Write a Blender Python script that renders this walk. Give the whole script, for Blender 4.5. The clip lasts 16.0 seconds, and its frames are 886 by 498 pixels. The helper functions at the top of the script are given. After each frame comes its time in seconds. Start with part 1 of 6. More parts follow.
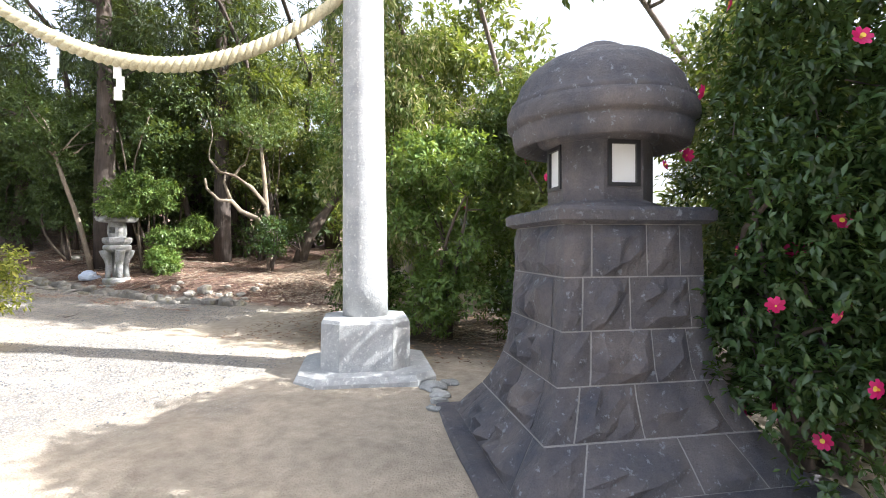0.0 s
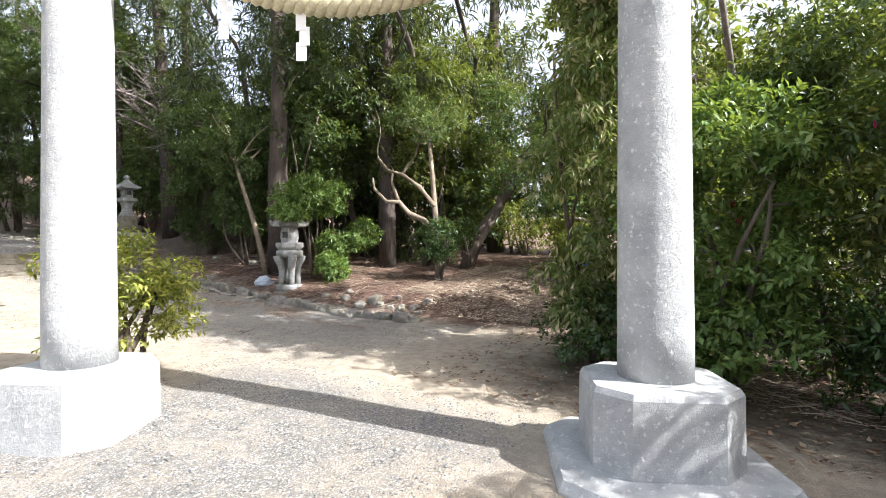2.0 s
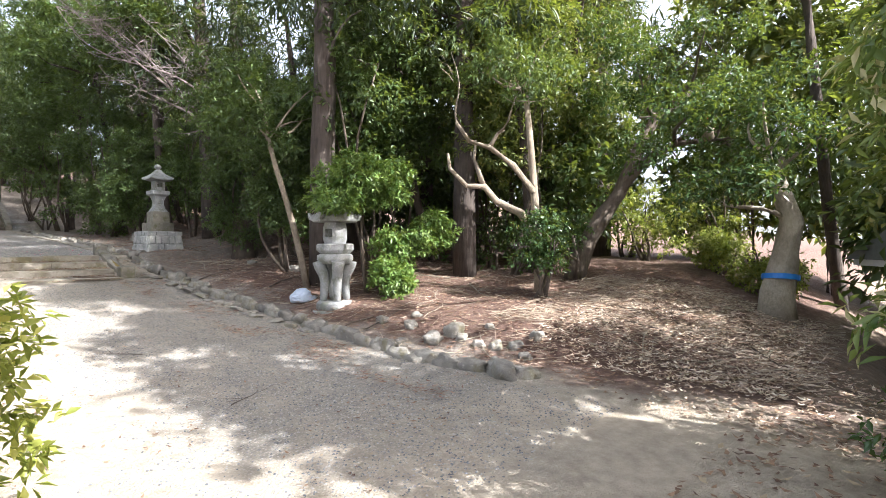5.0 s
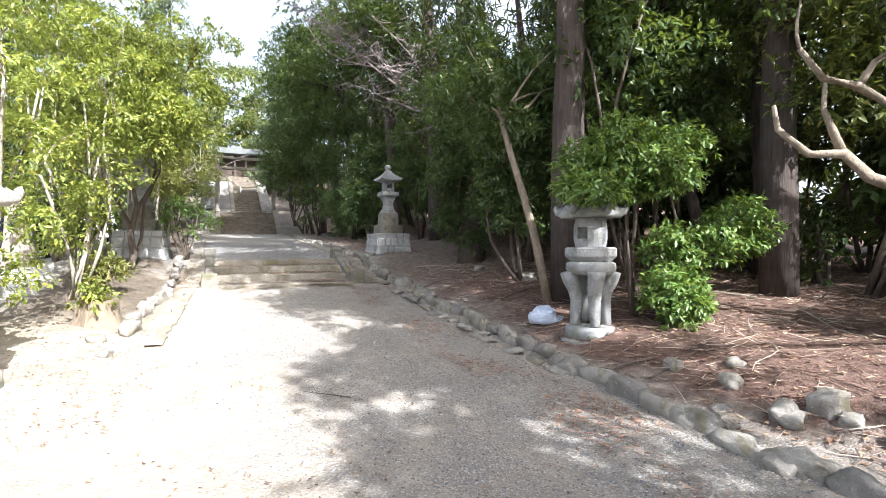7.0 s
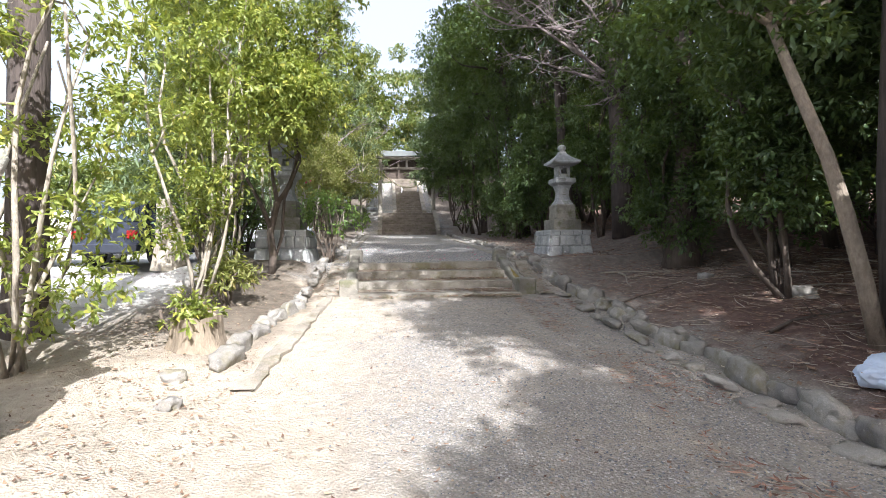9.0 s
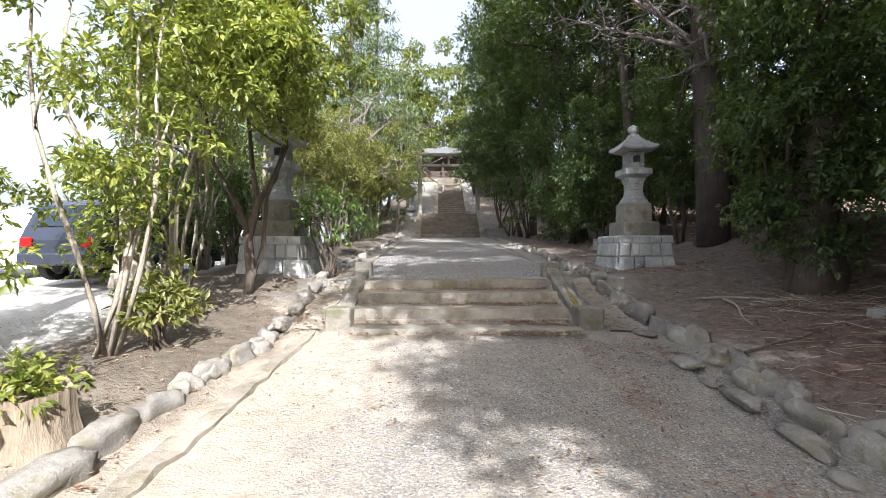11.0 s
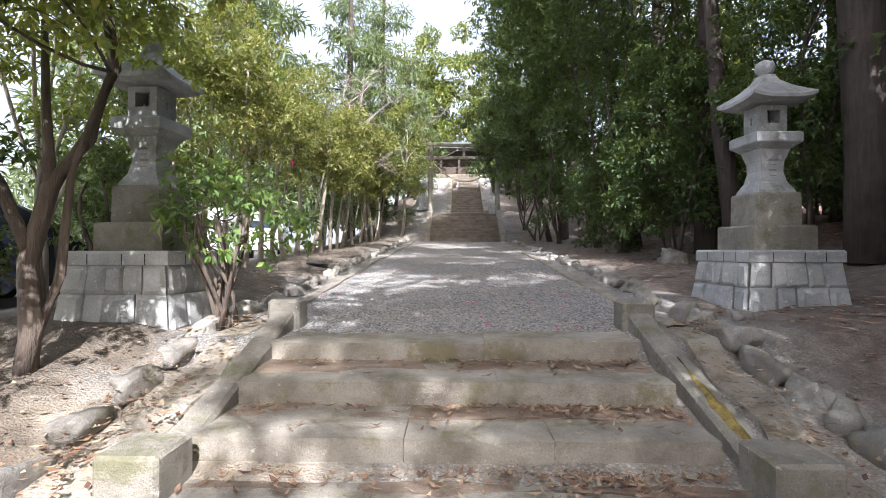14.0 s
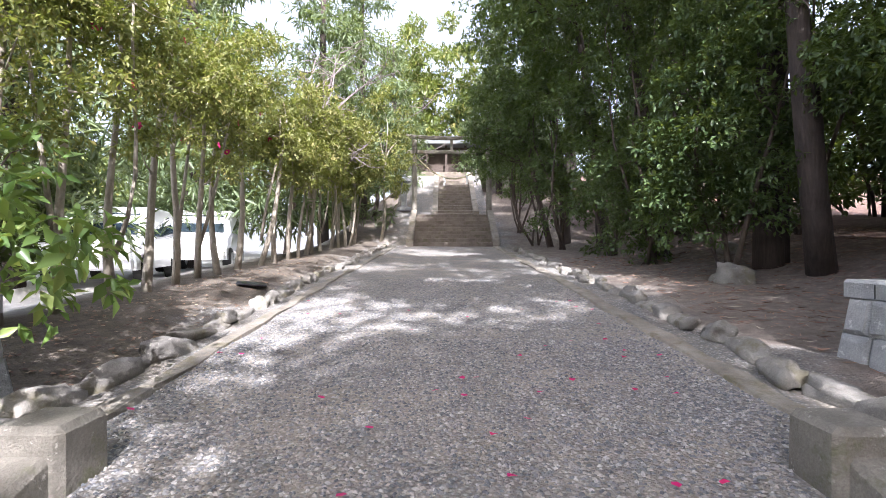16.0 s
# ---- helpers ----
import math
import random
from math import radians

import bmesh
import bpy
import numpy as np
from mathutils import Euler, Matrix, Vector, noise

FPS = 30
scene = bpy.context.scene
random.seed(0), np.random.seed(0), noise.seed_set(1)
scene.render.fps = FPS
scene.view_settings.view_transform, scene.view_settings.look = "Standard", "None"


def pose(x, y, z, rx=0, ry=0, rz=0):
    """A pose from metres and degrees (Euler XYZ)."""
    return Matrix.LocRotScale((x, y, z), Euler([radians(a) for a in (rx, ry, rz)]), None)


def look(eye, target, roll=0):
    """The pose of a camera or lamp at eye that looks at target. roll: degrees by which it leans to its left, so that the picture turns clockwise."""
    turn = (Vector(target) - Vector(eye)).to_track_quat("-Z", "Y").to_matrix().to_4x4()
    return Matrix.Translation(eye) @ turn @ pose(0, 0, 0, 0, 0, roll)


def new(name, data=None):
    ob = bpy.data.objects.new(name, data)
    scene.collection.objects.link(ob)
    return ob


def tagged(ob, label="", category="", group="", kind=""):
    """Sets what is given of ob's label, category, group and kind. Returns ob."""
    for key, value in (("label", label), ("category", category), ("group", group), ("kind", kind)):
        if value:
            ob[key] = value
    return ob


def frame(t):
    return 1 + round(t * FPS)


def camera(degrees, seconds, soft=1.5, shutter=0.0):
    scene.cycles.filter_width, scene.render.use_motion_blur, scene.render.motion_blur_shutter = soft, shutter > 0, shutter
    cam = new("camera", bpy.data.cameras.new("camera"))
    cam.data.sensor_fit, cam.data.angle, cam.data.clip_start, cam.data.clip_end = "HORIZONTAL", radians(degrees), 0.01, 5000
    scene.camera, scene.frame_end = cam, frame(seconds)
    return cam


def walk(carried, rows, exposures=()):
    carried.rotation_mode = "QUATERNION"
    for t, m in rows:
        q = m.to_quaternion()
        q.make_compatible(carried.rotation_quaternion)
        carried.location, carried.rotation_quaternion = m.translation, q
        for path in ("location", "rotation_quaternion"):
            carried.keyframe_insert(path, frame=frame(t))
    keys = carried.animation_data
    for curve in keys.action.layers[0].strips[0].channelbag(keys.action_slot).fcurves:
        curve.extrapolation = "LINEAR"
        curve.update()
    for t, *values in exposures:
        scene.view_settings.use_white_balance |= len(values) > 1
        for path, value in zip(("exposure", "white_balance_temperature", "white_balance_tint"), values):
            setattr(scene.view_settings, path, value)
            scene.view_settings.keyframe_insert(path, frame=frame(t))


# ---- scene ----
cam = camera(82.6, 16.0, soft=0.75)
METRES, EYE, TILT, LEAN, TURN = 23.0, 1.5, -1.32, 0.46, -71.0
ROWS = [
    (0.0, 0.0, 0.0, 0.0, -0.01, 1.01, -0.29),
    (0.5, -0.017, 0.0245, 0.0044, 4.04, 0.82, -0.38),
    (1.0, -0.0327, 0.0474, 0.0067, 8.93, 0.88, -0.55),
    (1.5, -0.0516, 0.0734, 0.0071, 11.47, 0.88, -0.51),
    (2.0, -0.0694, 0.0968, 0.0089, 15.44, 0.84, -0.6),
    (2.5, -0.0825, 0.1236, 0.0063, 15.99, 0.85, -0.41),
    (3.0, -0.096, 0.1537, 0.009, 16.08, 0.84, -0.48),
    (5.5, -0.1727, 0.2908, 0.0156, 26.42, 0.71, -0.82),
    (6.0, -0.1934, 0.3136, 0.0171, 31.79, 0.64, -0.85),
    (6.5, -0.2207, 0.3341, 0.0189, 39.28, 0.48, -0.97),
    (7.0, -0.2466, 0.3531, 0.0188, 46.66, 0.4, -1.15),
    (7.5, -0.2777, 0.3719, 0.0189, 50.66, 0.29, -1.14),
    (8.0, -0.3071, 0.384, 0.0194, 60.36, 0.22, -1.36),
    (8.5, -0.3354, 0.4013, 0.0175, 63.41, 0.18, -1.18),
    (11.0, -0.465, 0.4833, 0.0285, 70.31, 0.08, -1.26),
    (11.5, -0.4917, 0.4952, 0.0286, 70.87, 0.1, -1.37),
    (12.0, -0.5161, 0.511, 0.0302, 71.72, 0.12, -1.29),
    (12.5, -0.546, 0.5238, 0.0346, 72.01, 0.06, -1.34),
    (13.0, -0.575, 0.5351, 0.0374, 72.59, 0.04, -1.43),
    (13.5, -0.6051, 0.5471, 0.0379, 72.42, 0.08, -1.4),
    (14.0, -0.6336, 0.5566, 0.0401, 72.51, 0.11, -1.47),
    (14.5, -0.6604, 0.5682, 0.0415, 71.41, 0.23, -1.38),
    (15.0, -0.6916, 0.5769, 0.0452, 70.66, 0.11, -1.41),
    (15.5, -0.7192, 0.5863, 0.0465, 70.89, 0.19, -1.46),
    (16.0, -0.7479, 0.5962, 0.0502, 71.05, 0.17, -1.43),
]
EXPOSURES = [(0.0, 1.75, 6050, 10), (3.0, 1.28, 6050, 10), (5.5, 1.85, 5950, 11), (6.5, 1.8, 5850, 11), (8.5, 1.36, 5750, 12), (11.0, 1.35, 5850, 12), (13.0, 1.45, 5850, 13), (16.0, 1.85, 5750, 18)]
walk(cam, [(t, pose(0, 0, EYE, TILT, LEAN, TURN) @ pose(METRES * x, METRES * y, METRES * z, 90 + pitch, roll, yaw)) for t, x, y, z, yaw, pitch, roll in ROWS],
     exposures=EXPOSURES)

# ---- world and sun ----
SUN_FROM = Vector((0.20, -0.98, 0.0)).normalized()
SUN_HIGH = radians(41)
world = bpy.data.worlds.new("sky")
scene.world = world
world.use_nodes = True
wn = world.node_tree.nodes
sky = wn.new("ShaderNodeTexSky")
sky.sky_type = "NISHITA"
sky.sun_disc = False
sky.sun_elevation = SUN_HIGH
sky.sun_rotation = math.atan2(SUN_FROM.x, SUN_FROM.y)
sky.air_density, sky.dust_density, sky.ozone_density = 0.9, 8.0, 0.8
wn["Background"].inputs["Strength"].default_value = 0.15
veil = wn.new("ShaderNodeMix")  # flat white mixed in to whiten the sky and lift its fill light
veil.data_type = "RGBA"
veil.inputs["Factor"].default_value = 0.5
veil.inputs[7].default_value = (4.2, 4.2, 4.2, 1)
world.node_tree.links.new(sky.outputs["Color"], veil.inputs[6])
world.node_tree.links.new(veil.outputs[2], wn["Background"].inputs["Color"])
sun = new("sun", bpy.data.lights.new("sun", "SUN"))
sun.data.energy, sun.data.angle, sun.data.color = 5.0, radians(0.55), (1.0, 0.95, 0.86)
sun_at = Vector((SUN_FROM.x * math.cos(SUN_HIGH), SUN_FROM.y * math.cos(SUN_HIGH), math.sin(SUN_HIGH)))
sun.matrix_world = look(sun_at * 40, (0, 0, 0))

# ---- materials ----
def material(name):
    m = bpy.data.materials.new(name)
    m.use_nodes = True
    n = m.node_tree.nodes
    return m, n, m.node_tree.links, n["Principled BSDF"]


def ramp(n, l, fac, stops):
    r = n.new("ShaderNodeValToRGB")
    while len(r.color_ramp.elements) < len(stops):
        r.color_ramp.elements.new(0.5)
    for e, (at, c) in zip(r.color_ramp.elements, stops):
        e.position, e.color = at, (*c, 1)
    l.new(fac, r.inputs["Fac"])
    return r.outputs["Color"]


def noise_tex(n, l, vector, scale, detail=5.0, rough=0.6):
    t = n.new("ShaderNodeTexNoise")
    t.inputs["Scale"].default_value, t.inputs["Detail"].default_value, t.inputs["Roughness"].default_value = scale, detail, rough
    l.new(vector, t.inputs["Vector"])
    return t.outputs["Fac"]


def mix(n, l, fac, a, b, mode="MIX"):
    x = n.new("ShaderNodeMix")
    x.data_type, x.blend_type = "RGBA", mode
    for value, socket in ((fac, x.inputs["Factor"]), (a, x.inputs[6]), (b, x.inputs[7])):
        if isinstance(value, (int, float)):
            socket.default_value = value
        elif isinstance(value, tuple):
            socket.default_value = (*value, 1)
        else:
            l.new(value, socket)
    return x.outputs[2]


def sums(n, l, op, a, b):
    x = n.new("ShaderNodeMath")
    x.operation = op
    for value, socket in ((a, x.inputs[0]), (b, x.inputs[1])):
        if isinstance(value, (int, float)):
            socket.default_value = value
        else:
            l.new(value, socket)
    return x.outputs[0]


def bump(n, l, b, height, strength, distance):
    x = n.new("ShaderNodeBump")
    x.inputs["Strength"].default_value, x.inputs["Distance"].default_value = strength, distance
    l.new(height, x.inputs["Height"])
    l.new(x.outputs["Normal"], b.inputs["Normal"])


def stone(name, dark, light, spot=None, moss=None, rough=0.85, scale=1.0, relief=0.6, lichen=0.55):
    """Weathered stone: clouds of tone, grain, pale lichen spots and green moss."""
    m, n, l, b = material(name)
    co = n.new("ShaderNodeNewGeometry").outputs["Position"]
    info = n.new("ShaderNodeObjectInfo").outputs["Random"]
    big = noise_tex(n, l, co, 2.2 * scale, 6, 0.65)
    c = ramp(n, l, big, [(0.3, dark), (0.7, light)])
    grain = noise_tex(n, l, co, 90 * scale, 3, 0.7)
    c = mix(n, l, 0.35, c, ramp(n, l, grain, [(0.3, (0.3, 0.3, 0.3)), (0.7, (0.8, 0.8, 0.8))]), "OVERLAY")
    c = mix(n, l, 0.25, c, ramp(n, l, info, [(0.0, (0.33, 0.33, 0.35)), (1.0, (0.68, 0.66, 0.63))]), "OVERLAY")
    if spot:
        f = noise_tex(n, l, co, 14 * scale, 4, 0.7)
        c = mix(n, l, ramp(n, l, f, [(lichen, (0, 0, 0)), (lichen + 0.06, (0.75, 0.75, 0.75))]), c, spot)
    if moss:
        f = noise_tex(n, l, co, 3.1 * scale, 5, 0.7)
        c = mix(n, l, ramp(n, l, f, [(0.52, (0, 0, 0)), (0.64, (0.8, 0.8, 0.8))]), c, moss)
    l.new(c, b.inputs["Base Color"])
    b.inputs["Roughness"].default_value = rough
    bump(n, l, b, sums(n, l, "ADD", grain, sums(n, l, "MULTIPLY", noise_tex(n, l, co, 12 * scale, 6, 0.65), 3.0)), relief, 0.012)
    return m


def leaf(name, dark, light, rough=0.38, glow=0.35, odd=None, odd_share=0.06):
    """Leaf: every leaf has a tone of its own, some light passes through."""
    m, n, l, b = material(name)
    own = n.new("ShaderNodeNewGeometry").outputs["Random Per Island"]
    stops = [(0.0, dark), (0.85, light)]
    c = ramp(n, l, own, stops)
    if odd:
        f = sums(n, l, "FRACT", sums(n, l, "MULTIPLY", own, 37.3), 0.0)
        c = mix(n, l, sums(n, l, "GREATER_THAN", f, 1.0 - odd_share), c, odd)
    l.new(c, b.inputs["Base Color"])
    b.inputs["Roughness"].default_value = rough
    t = n.new("ShaderNodeBsdfTranslucent")
    l.new(mix(n, l, 0.55, c, (0.35, 0.42, 0.03)) if dark[1] > dark[0] else c, t.inputs["Color"])
    x = n.new("ShaderNodeMixShader")
    x.inputs["Fac"].default_value = glow
    l.new(b.outputs["BSDF"], x.inputs[1])
    l.new(t.outputs["BSDF"], x.inputs[2])
    l.new(x.outputs["Shader"], n["Material Output"].inputs["Surface"])
    return m


def bark(name, dark, light, stretch=6.0):
    m, n, l, b = material(name)
    co = n.new("ShaderNodeNewGeometry").outputs["Position"]
    mp = n.new("ShaderNodeMapping")
    mp.inputs["Scale"].default_value = (1, 1, 1 / stretch)
    l.new(co, mp.inputs["Vector"])
    f = noise_tex(n, l, mp.outputs["Vector"], 22, 5, 0.7)
    g = noise_tex(n, l, co, 2.5, 4, 0.6)
    c = mix(n, l, 0.5, ramp(n, l, f, [(0.32, dark), (0.68, light)]), ramp(n, l, g, [(0.3, dark), (0.7, light)]))
    l.new(c, b.inputs["Base Color"])
    b.inputs["Roughness"].default_value = 0.9
    bump(n, l, b, f, 0.9, 0.03)
    return m


def plain(name, colour, rough=0.5, metal=0.0, wear=0.12, scale=8.0):
    m, n, l, b = material(name)
    co = n.new("ShaderNodeNewGeometry").outputs["Position"]
    f = noise_tex(n, l, co, scale, 5, 0.65)
    low = tuple(c * (1 - wear) for c in colour)
    l.new(ramp(n, l, f, [(0.3, low), (0.7, colour)]), b.inputs["Base Color"])
    b.inputs["Roughness"].default_value, b.inputs["Metallic"].default_value = rough, metal
    return m


M_BASALT = stone("dark_basalt", (0.042, 0.05, 0.074), (0.155, 0.137, 0.138), spot=(0.25, 0.275, 0.32), rough=0.6, relief=1.0, lichen=0.6)
M_JOINT = stone("pale_joint", (0.22, 0.22, 0.23), (0.36, 0.355, 0.35), relief=0.5)
M_EARTH = stone("packed_earth", (0.13, 0.095, 0.07), (0.27, 0.21, 0.16), spot=(0.32, 0.27, 0.21), relief=1.0, lichen=0.6, rough=0.95)
M_MORTAR = stone("pale_mortar", (0.2, 0.2, 0.2), (0.3, 0.3, 0.29), relief=0.4)
M_GRANITE = stone("granite", (0.27, 0.285, 0.3), (0.43, 0.44, 0.45), spot=(0.68, 0.68, 0.67), rough=0.8, relief=0.45, lichen=0.585, scale=1.7)
M_PALESTONE = stone("pale_lantern_stone", (0.33, 0.32, 0.28), (0.52, 0.5, 0.45), spot=(0.6, 0.59, 0.55), moss=(0.27, 0.27, 0.15), relief=0.9, lichen=0.6)
M_GREY = stone("lantern_stone", (0.2, 0.205, 0.21), (0.37, 0.375, 0.38), spot=(0.5, 0.5, 0.49), moss=(0.17, 0.18, 0.14), relief=0.5, lichen=0.6)
M_BLOCK = stone("block_stone", (0.25, 0.26, 0.26), (0.46, 0.46, 0.45), spot=(0.62, 0.62, 0.6), relief=0.9, lichen=0.6)
M_STEP = stone("step_stone", (0.15, 0.132, 0.108), (0.36, 0.335, 0.29), spot=(0.45, 0.43, 0.38), moss=(0.17, 0.15, 0.08), relief=0.8, lichen=0.64)
M_RAIL = stone("rail_stone", (0.13, 0.12, 0.1), (0.29, 0.27, 0.23), spot=(0.42, 0.4, 0.36), moss=(0.12, 0.12, 0.06), relief=0.8, lichen=0.63)
M_ROCK = stone("kerb_rock", (0.14, 0.13, 0.12), (0.34, 0.32, 0.285), spot=(0.43, 0.4, 0.36), moss=(0.17, 0.15, 0.09), relief=0.8, lichen=0.62)
# step stone with the far stair's shade put into its colour
M_SHADED_STEP = stone("shaded_step_stone", (0.09, 0.074, 0.06), (0.22, 0.188, 0.155), spot=(0.26, 0.24, 0.21), moss=(0.1, 0.09, 0.05), relief=0.8, lichen=0.64)
M_CONC = stone("old_concrete", (0.17, 0.15, 0.125), (0.36, 0.33, 0.28), spot=(0.3, 0.24, 0.18), moss=(0.16, 0.14, 0.08), relief=0.9, lichen=0.56)
M_MOSS = plain("yellow_moss", (0.26, 0.19, 0.05), 0.95, 0, 0.75, 18)
M_BARK = bark("brown_bark", (0.05, 0.038, 0.03), (0.16, 0.125, 0.1))
M_CEDAR = bark("cedar_bark", (0.03, 0.023, 0.02), (0.11, 0.086, 0.075), 14)
M_PALE = bark("pale_bark", (0.2, 0.17, 0.13), (0.45, 0.4, 0.33), 2)
M_BARE = bark("bare_twig", (0.13, 0.105, 0.105), (0.34, 0.285, 0.28), 3)
M_LIMB = bark("camellia_limb", (0.13, 0.1, 0.075), (0.36, 0.3, 0.23), 2)
M_STUMP = bark("stump_wood", (0.1, 0.075, 0.05), (0.33, 0.27, 0.2), 8)
M_CAMELLIA = leaf("camellia_leaf", (0.018, 0.045, 0.018), (0.065, 0.12, 0.045), 0.24, 0.22)
M_WOODS = leaf("woodland_leaf", (0.028, 0.055, 0.02), (0.1, 0.155, 0.055), 0.42, 0.28)
M_OLIVE = leaf("olive_leaf", (0.04, 0.065, 0.018), (0.155, 0.19, 0.058), 0.42, 0.34, (0.28, 0.26, 0.08), 0.1)
M_PIERIS = leaf("pale_tipped_leaf", (0.05, 0.1, 0.025), (0.2, 0.26, 0.085), 0.4, 0.38, (0.5, 0.46, 0.26), 0.25)
M_GOLD = leaf("golden_green_leaf", (0.12, 0.15, 0.025), (0.36, 0.38, 0.09), 0.4, 0.45, (0.5, 0.48, 0.12), 0.2)
M_YELLOW = leaf("yellow_green_leaf", (0.09, 0.13, 0.022), (0.3, 0.335, 0.085), 0.42, 0.42, (0.35, 0.34, 0.07), 0.12)
M_FRESH = leaf("fresh_green_leaf", (0.05, 0.11, 0.025), (0.17, 0.27, 0.075), 0.38, 0.36, (0.25, 0.32, 0.1), 0.12)
M_HEDGE = leaf("hedge_leaf", (0.08, 0.095, 0.025), (0.24, 0.245, 0.08), 0.45, 0.4, (0.26, 0.22, 0.08), 0.15)
M_CONIFER = leaf("conifer_needle", (0.05, 0.08, 0.04), (0.17, 0.22, 0.12), 0.5, 0.3)
M_DARKFIR = leaf("dark_needle", (0.012, 0.025, 0.014), (0.04, 0.065, 0.03), 0.5, 0.22)
M_PETAL = leaf("pink_petal", (0.48, 0.008, 0.1), (0.62, 0.015, 0.17), 0.5, 0.15)
M_STAMEN = plain("yellow_stamen", (0.75, 0.5, 0.08), 0.7)
M_DEAD = leaf("dead_leaf", (0.09, 0.045, 0.03), (0.3, 0.19, 0.12), 0.7, 0.12, (0.38, 0.3, 0.2), 0.2)
M_NEEDLE = leaf("cedar_litter", (0.13, 0.06, 0.042), (0.38, 0.235, 0.165), 0.8, 0.05, (0.42, 0.36, 0.28), 0.15)
M_STRAW = plain("rice_straw", (0.55, 0.5, 0.34), 0.85, 0, 0.35, 40)
M_PAPER = plain("white_paper", (0.82, 0.82, 0.82), 0.8, 0, 0.04)
M_SACK = plain("white_sack", (0.58, 0.66, 0.8), 0.45, 0, 0.1, 20)
M_PANE = plain("frosted_pane", (0.8, 0.82, 0.85), 0.35, 0, 0.05)
M_DARK = plain("dark_hollow", (0.02, 0.02, 0.02), 0.9)
M_TIMBER = bark("dark_timber", (0.04, 0.03, 0.025), (0.11, 0.085, 0.07), 5)
M_ROOF = plain("grey_roof", (0.16, 0.17, 0.17), 0.6, 0, 0.3)
M_PLASTER = plain("cream_plaster", (0.55, 0.47, 0.3), 0.85, 0, 0.2, 3)
M_WHITEPAINT = plain("white_paint", (0.75, 0.76, 0.77), 0.4, 0, 0.08)
M_CARWHITE = plain("white_car_paint", (0.75, 0.76, 0.78), 0.2, 0, 0.03)
M_CARBLUE = plain("blue_car_paint", (0.04, 0.16, 0.4), 0.2, 0, 0.05)
M_CARDARK = plain("dark_car_paint", (0.03, 0.035, 0.05), 0.2, 0, 0.05)
M_GLASS = plain("car_glass", (0.02, 0.03, 0.04), 0.06)
M_TYRE = plain("tyre_rubber", (0.02, 0.02, 0.02), 0.8)
M_RIM = plain("alloy_rim", (0.5, 0.5, 0.52), 0.3, 0.8)
M_LAMPRED = plain("red_lamp", (0.4, 0.01, 0.01), 0.2)
M_BLUE = plain("blue_tape", (0.02, 0.2, 0.65), 0.4)
M_BLACK = plain("black_sheet", (0.02, 0.02, 0.025), 0.35)
M_RED = plain("red_cloth", (0.6, 0.04, 0.03), 0.7)

# ---- building helpers ----
def mesh_of(name, verts, faces, mat=None, smooth=False):
    me = bpy.data.meshes.new(name)
    me.from_pydata([tuple(v) for v in verts], [], faces)
    if mat:
        me.materials.append(mat)
    if smooth:
        me.polygons.foreach_set("use_smooth", [True] * len(me.polygons))
    return me


def part(name, bm, mat, parent=None, label="", smooth=False):
    me = bpy.data.meshes.new(name)
    bm.normal_update()
    bm.to_mesh(me)
    bm.free()
    me.materials.append(mat)
    if smooth:
        me.polygons.foreach_set("use_smooth", [True] * len(me.polygons))
    ob = new(name, me)
    ob.parent = parent
    return tagged(ob, label)


def thing(name, at, label, category, group="", kind="", turn=0.0):
    ob = new(name)
    ob.matrix_world = pose(*at, 0, 0, turn)
    return tagged(ob, label, category, group, kind)


def box(bm, x0, x1, y0, y1, z0, z1, bevel=0.0, top=1.0, jitter=0.0, rng=random):
    """A block; top scales the upper face about its middle."""
    cx, cy = (x0 + x1) / 2, (y0 + y1) / 2
    vs = []
    for z, k in ((z0, 1.0), (z1, top)):
        for x, y in ((x0, y0), (x1, y0), (x1, y1), (x0, y1)):
            j = [rng.uniform(-jitter, jitter) for _ in range(3)] if jitter else (0, 0, 0)
            vs.append(bm.verts.new((cx + (x - cx) * k + j[0], cy + (y - cy) * k + j[1], z + j[2])))
    fs = [bm.faces.new([vs[i] for i in f]) for f in ((3, 2, 1, 0), (4, 5, 6, 7), (0, 1, 5, 4), (1, 2, 6, 5), (2, 3, 7, 6), (3, 0, 4, 7))]
    if bevel:
        es = list({e for f in fs for e in f.edges})
        bmesh.ops.bevel(bm, geom=es, offset=bevel, segments=1, affect="EDGES")
    return vs


def lathe(bm, profile, sides=24, turn=0.0, squash=None):
    """Turns (radius, z) pairs about z; squash(angle) scales the radius."""
    rings = []
    for r, z in profile:
        ring = []
        for i in range(sides):
            a = turn + 2 * math.pi * i / sides
            k = squash(a) if squash else 1.0
            ring.append(bm.verts.new((r * k * math.cos(a), r * k * math.sin(a), z)))
        rings.append(ring)
    for a, b in zip(rings, rings[1:]):
        for i in range(sides):
            j = (i + 1) % sides
            bm.faces.new((a[i], a[j], b[j], b[i]))
    bm.faces.new(rings[0][::-1])
    bm.faces.new(rings[-1])
    return rings


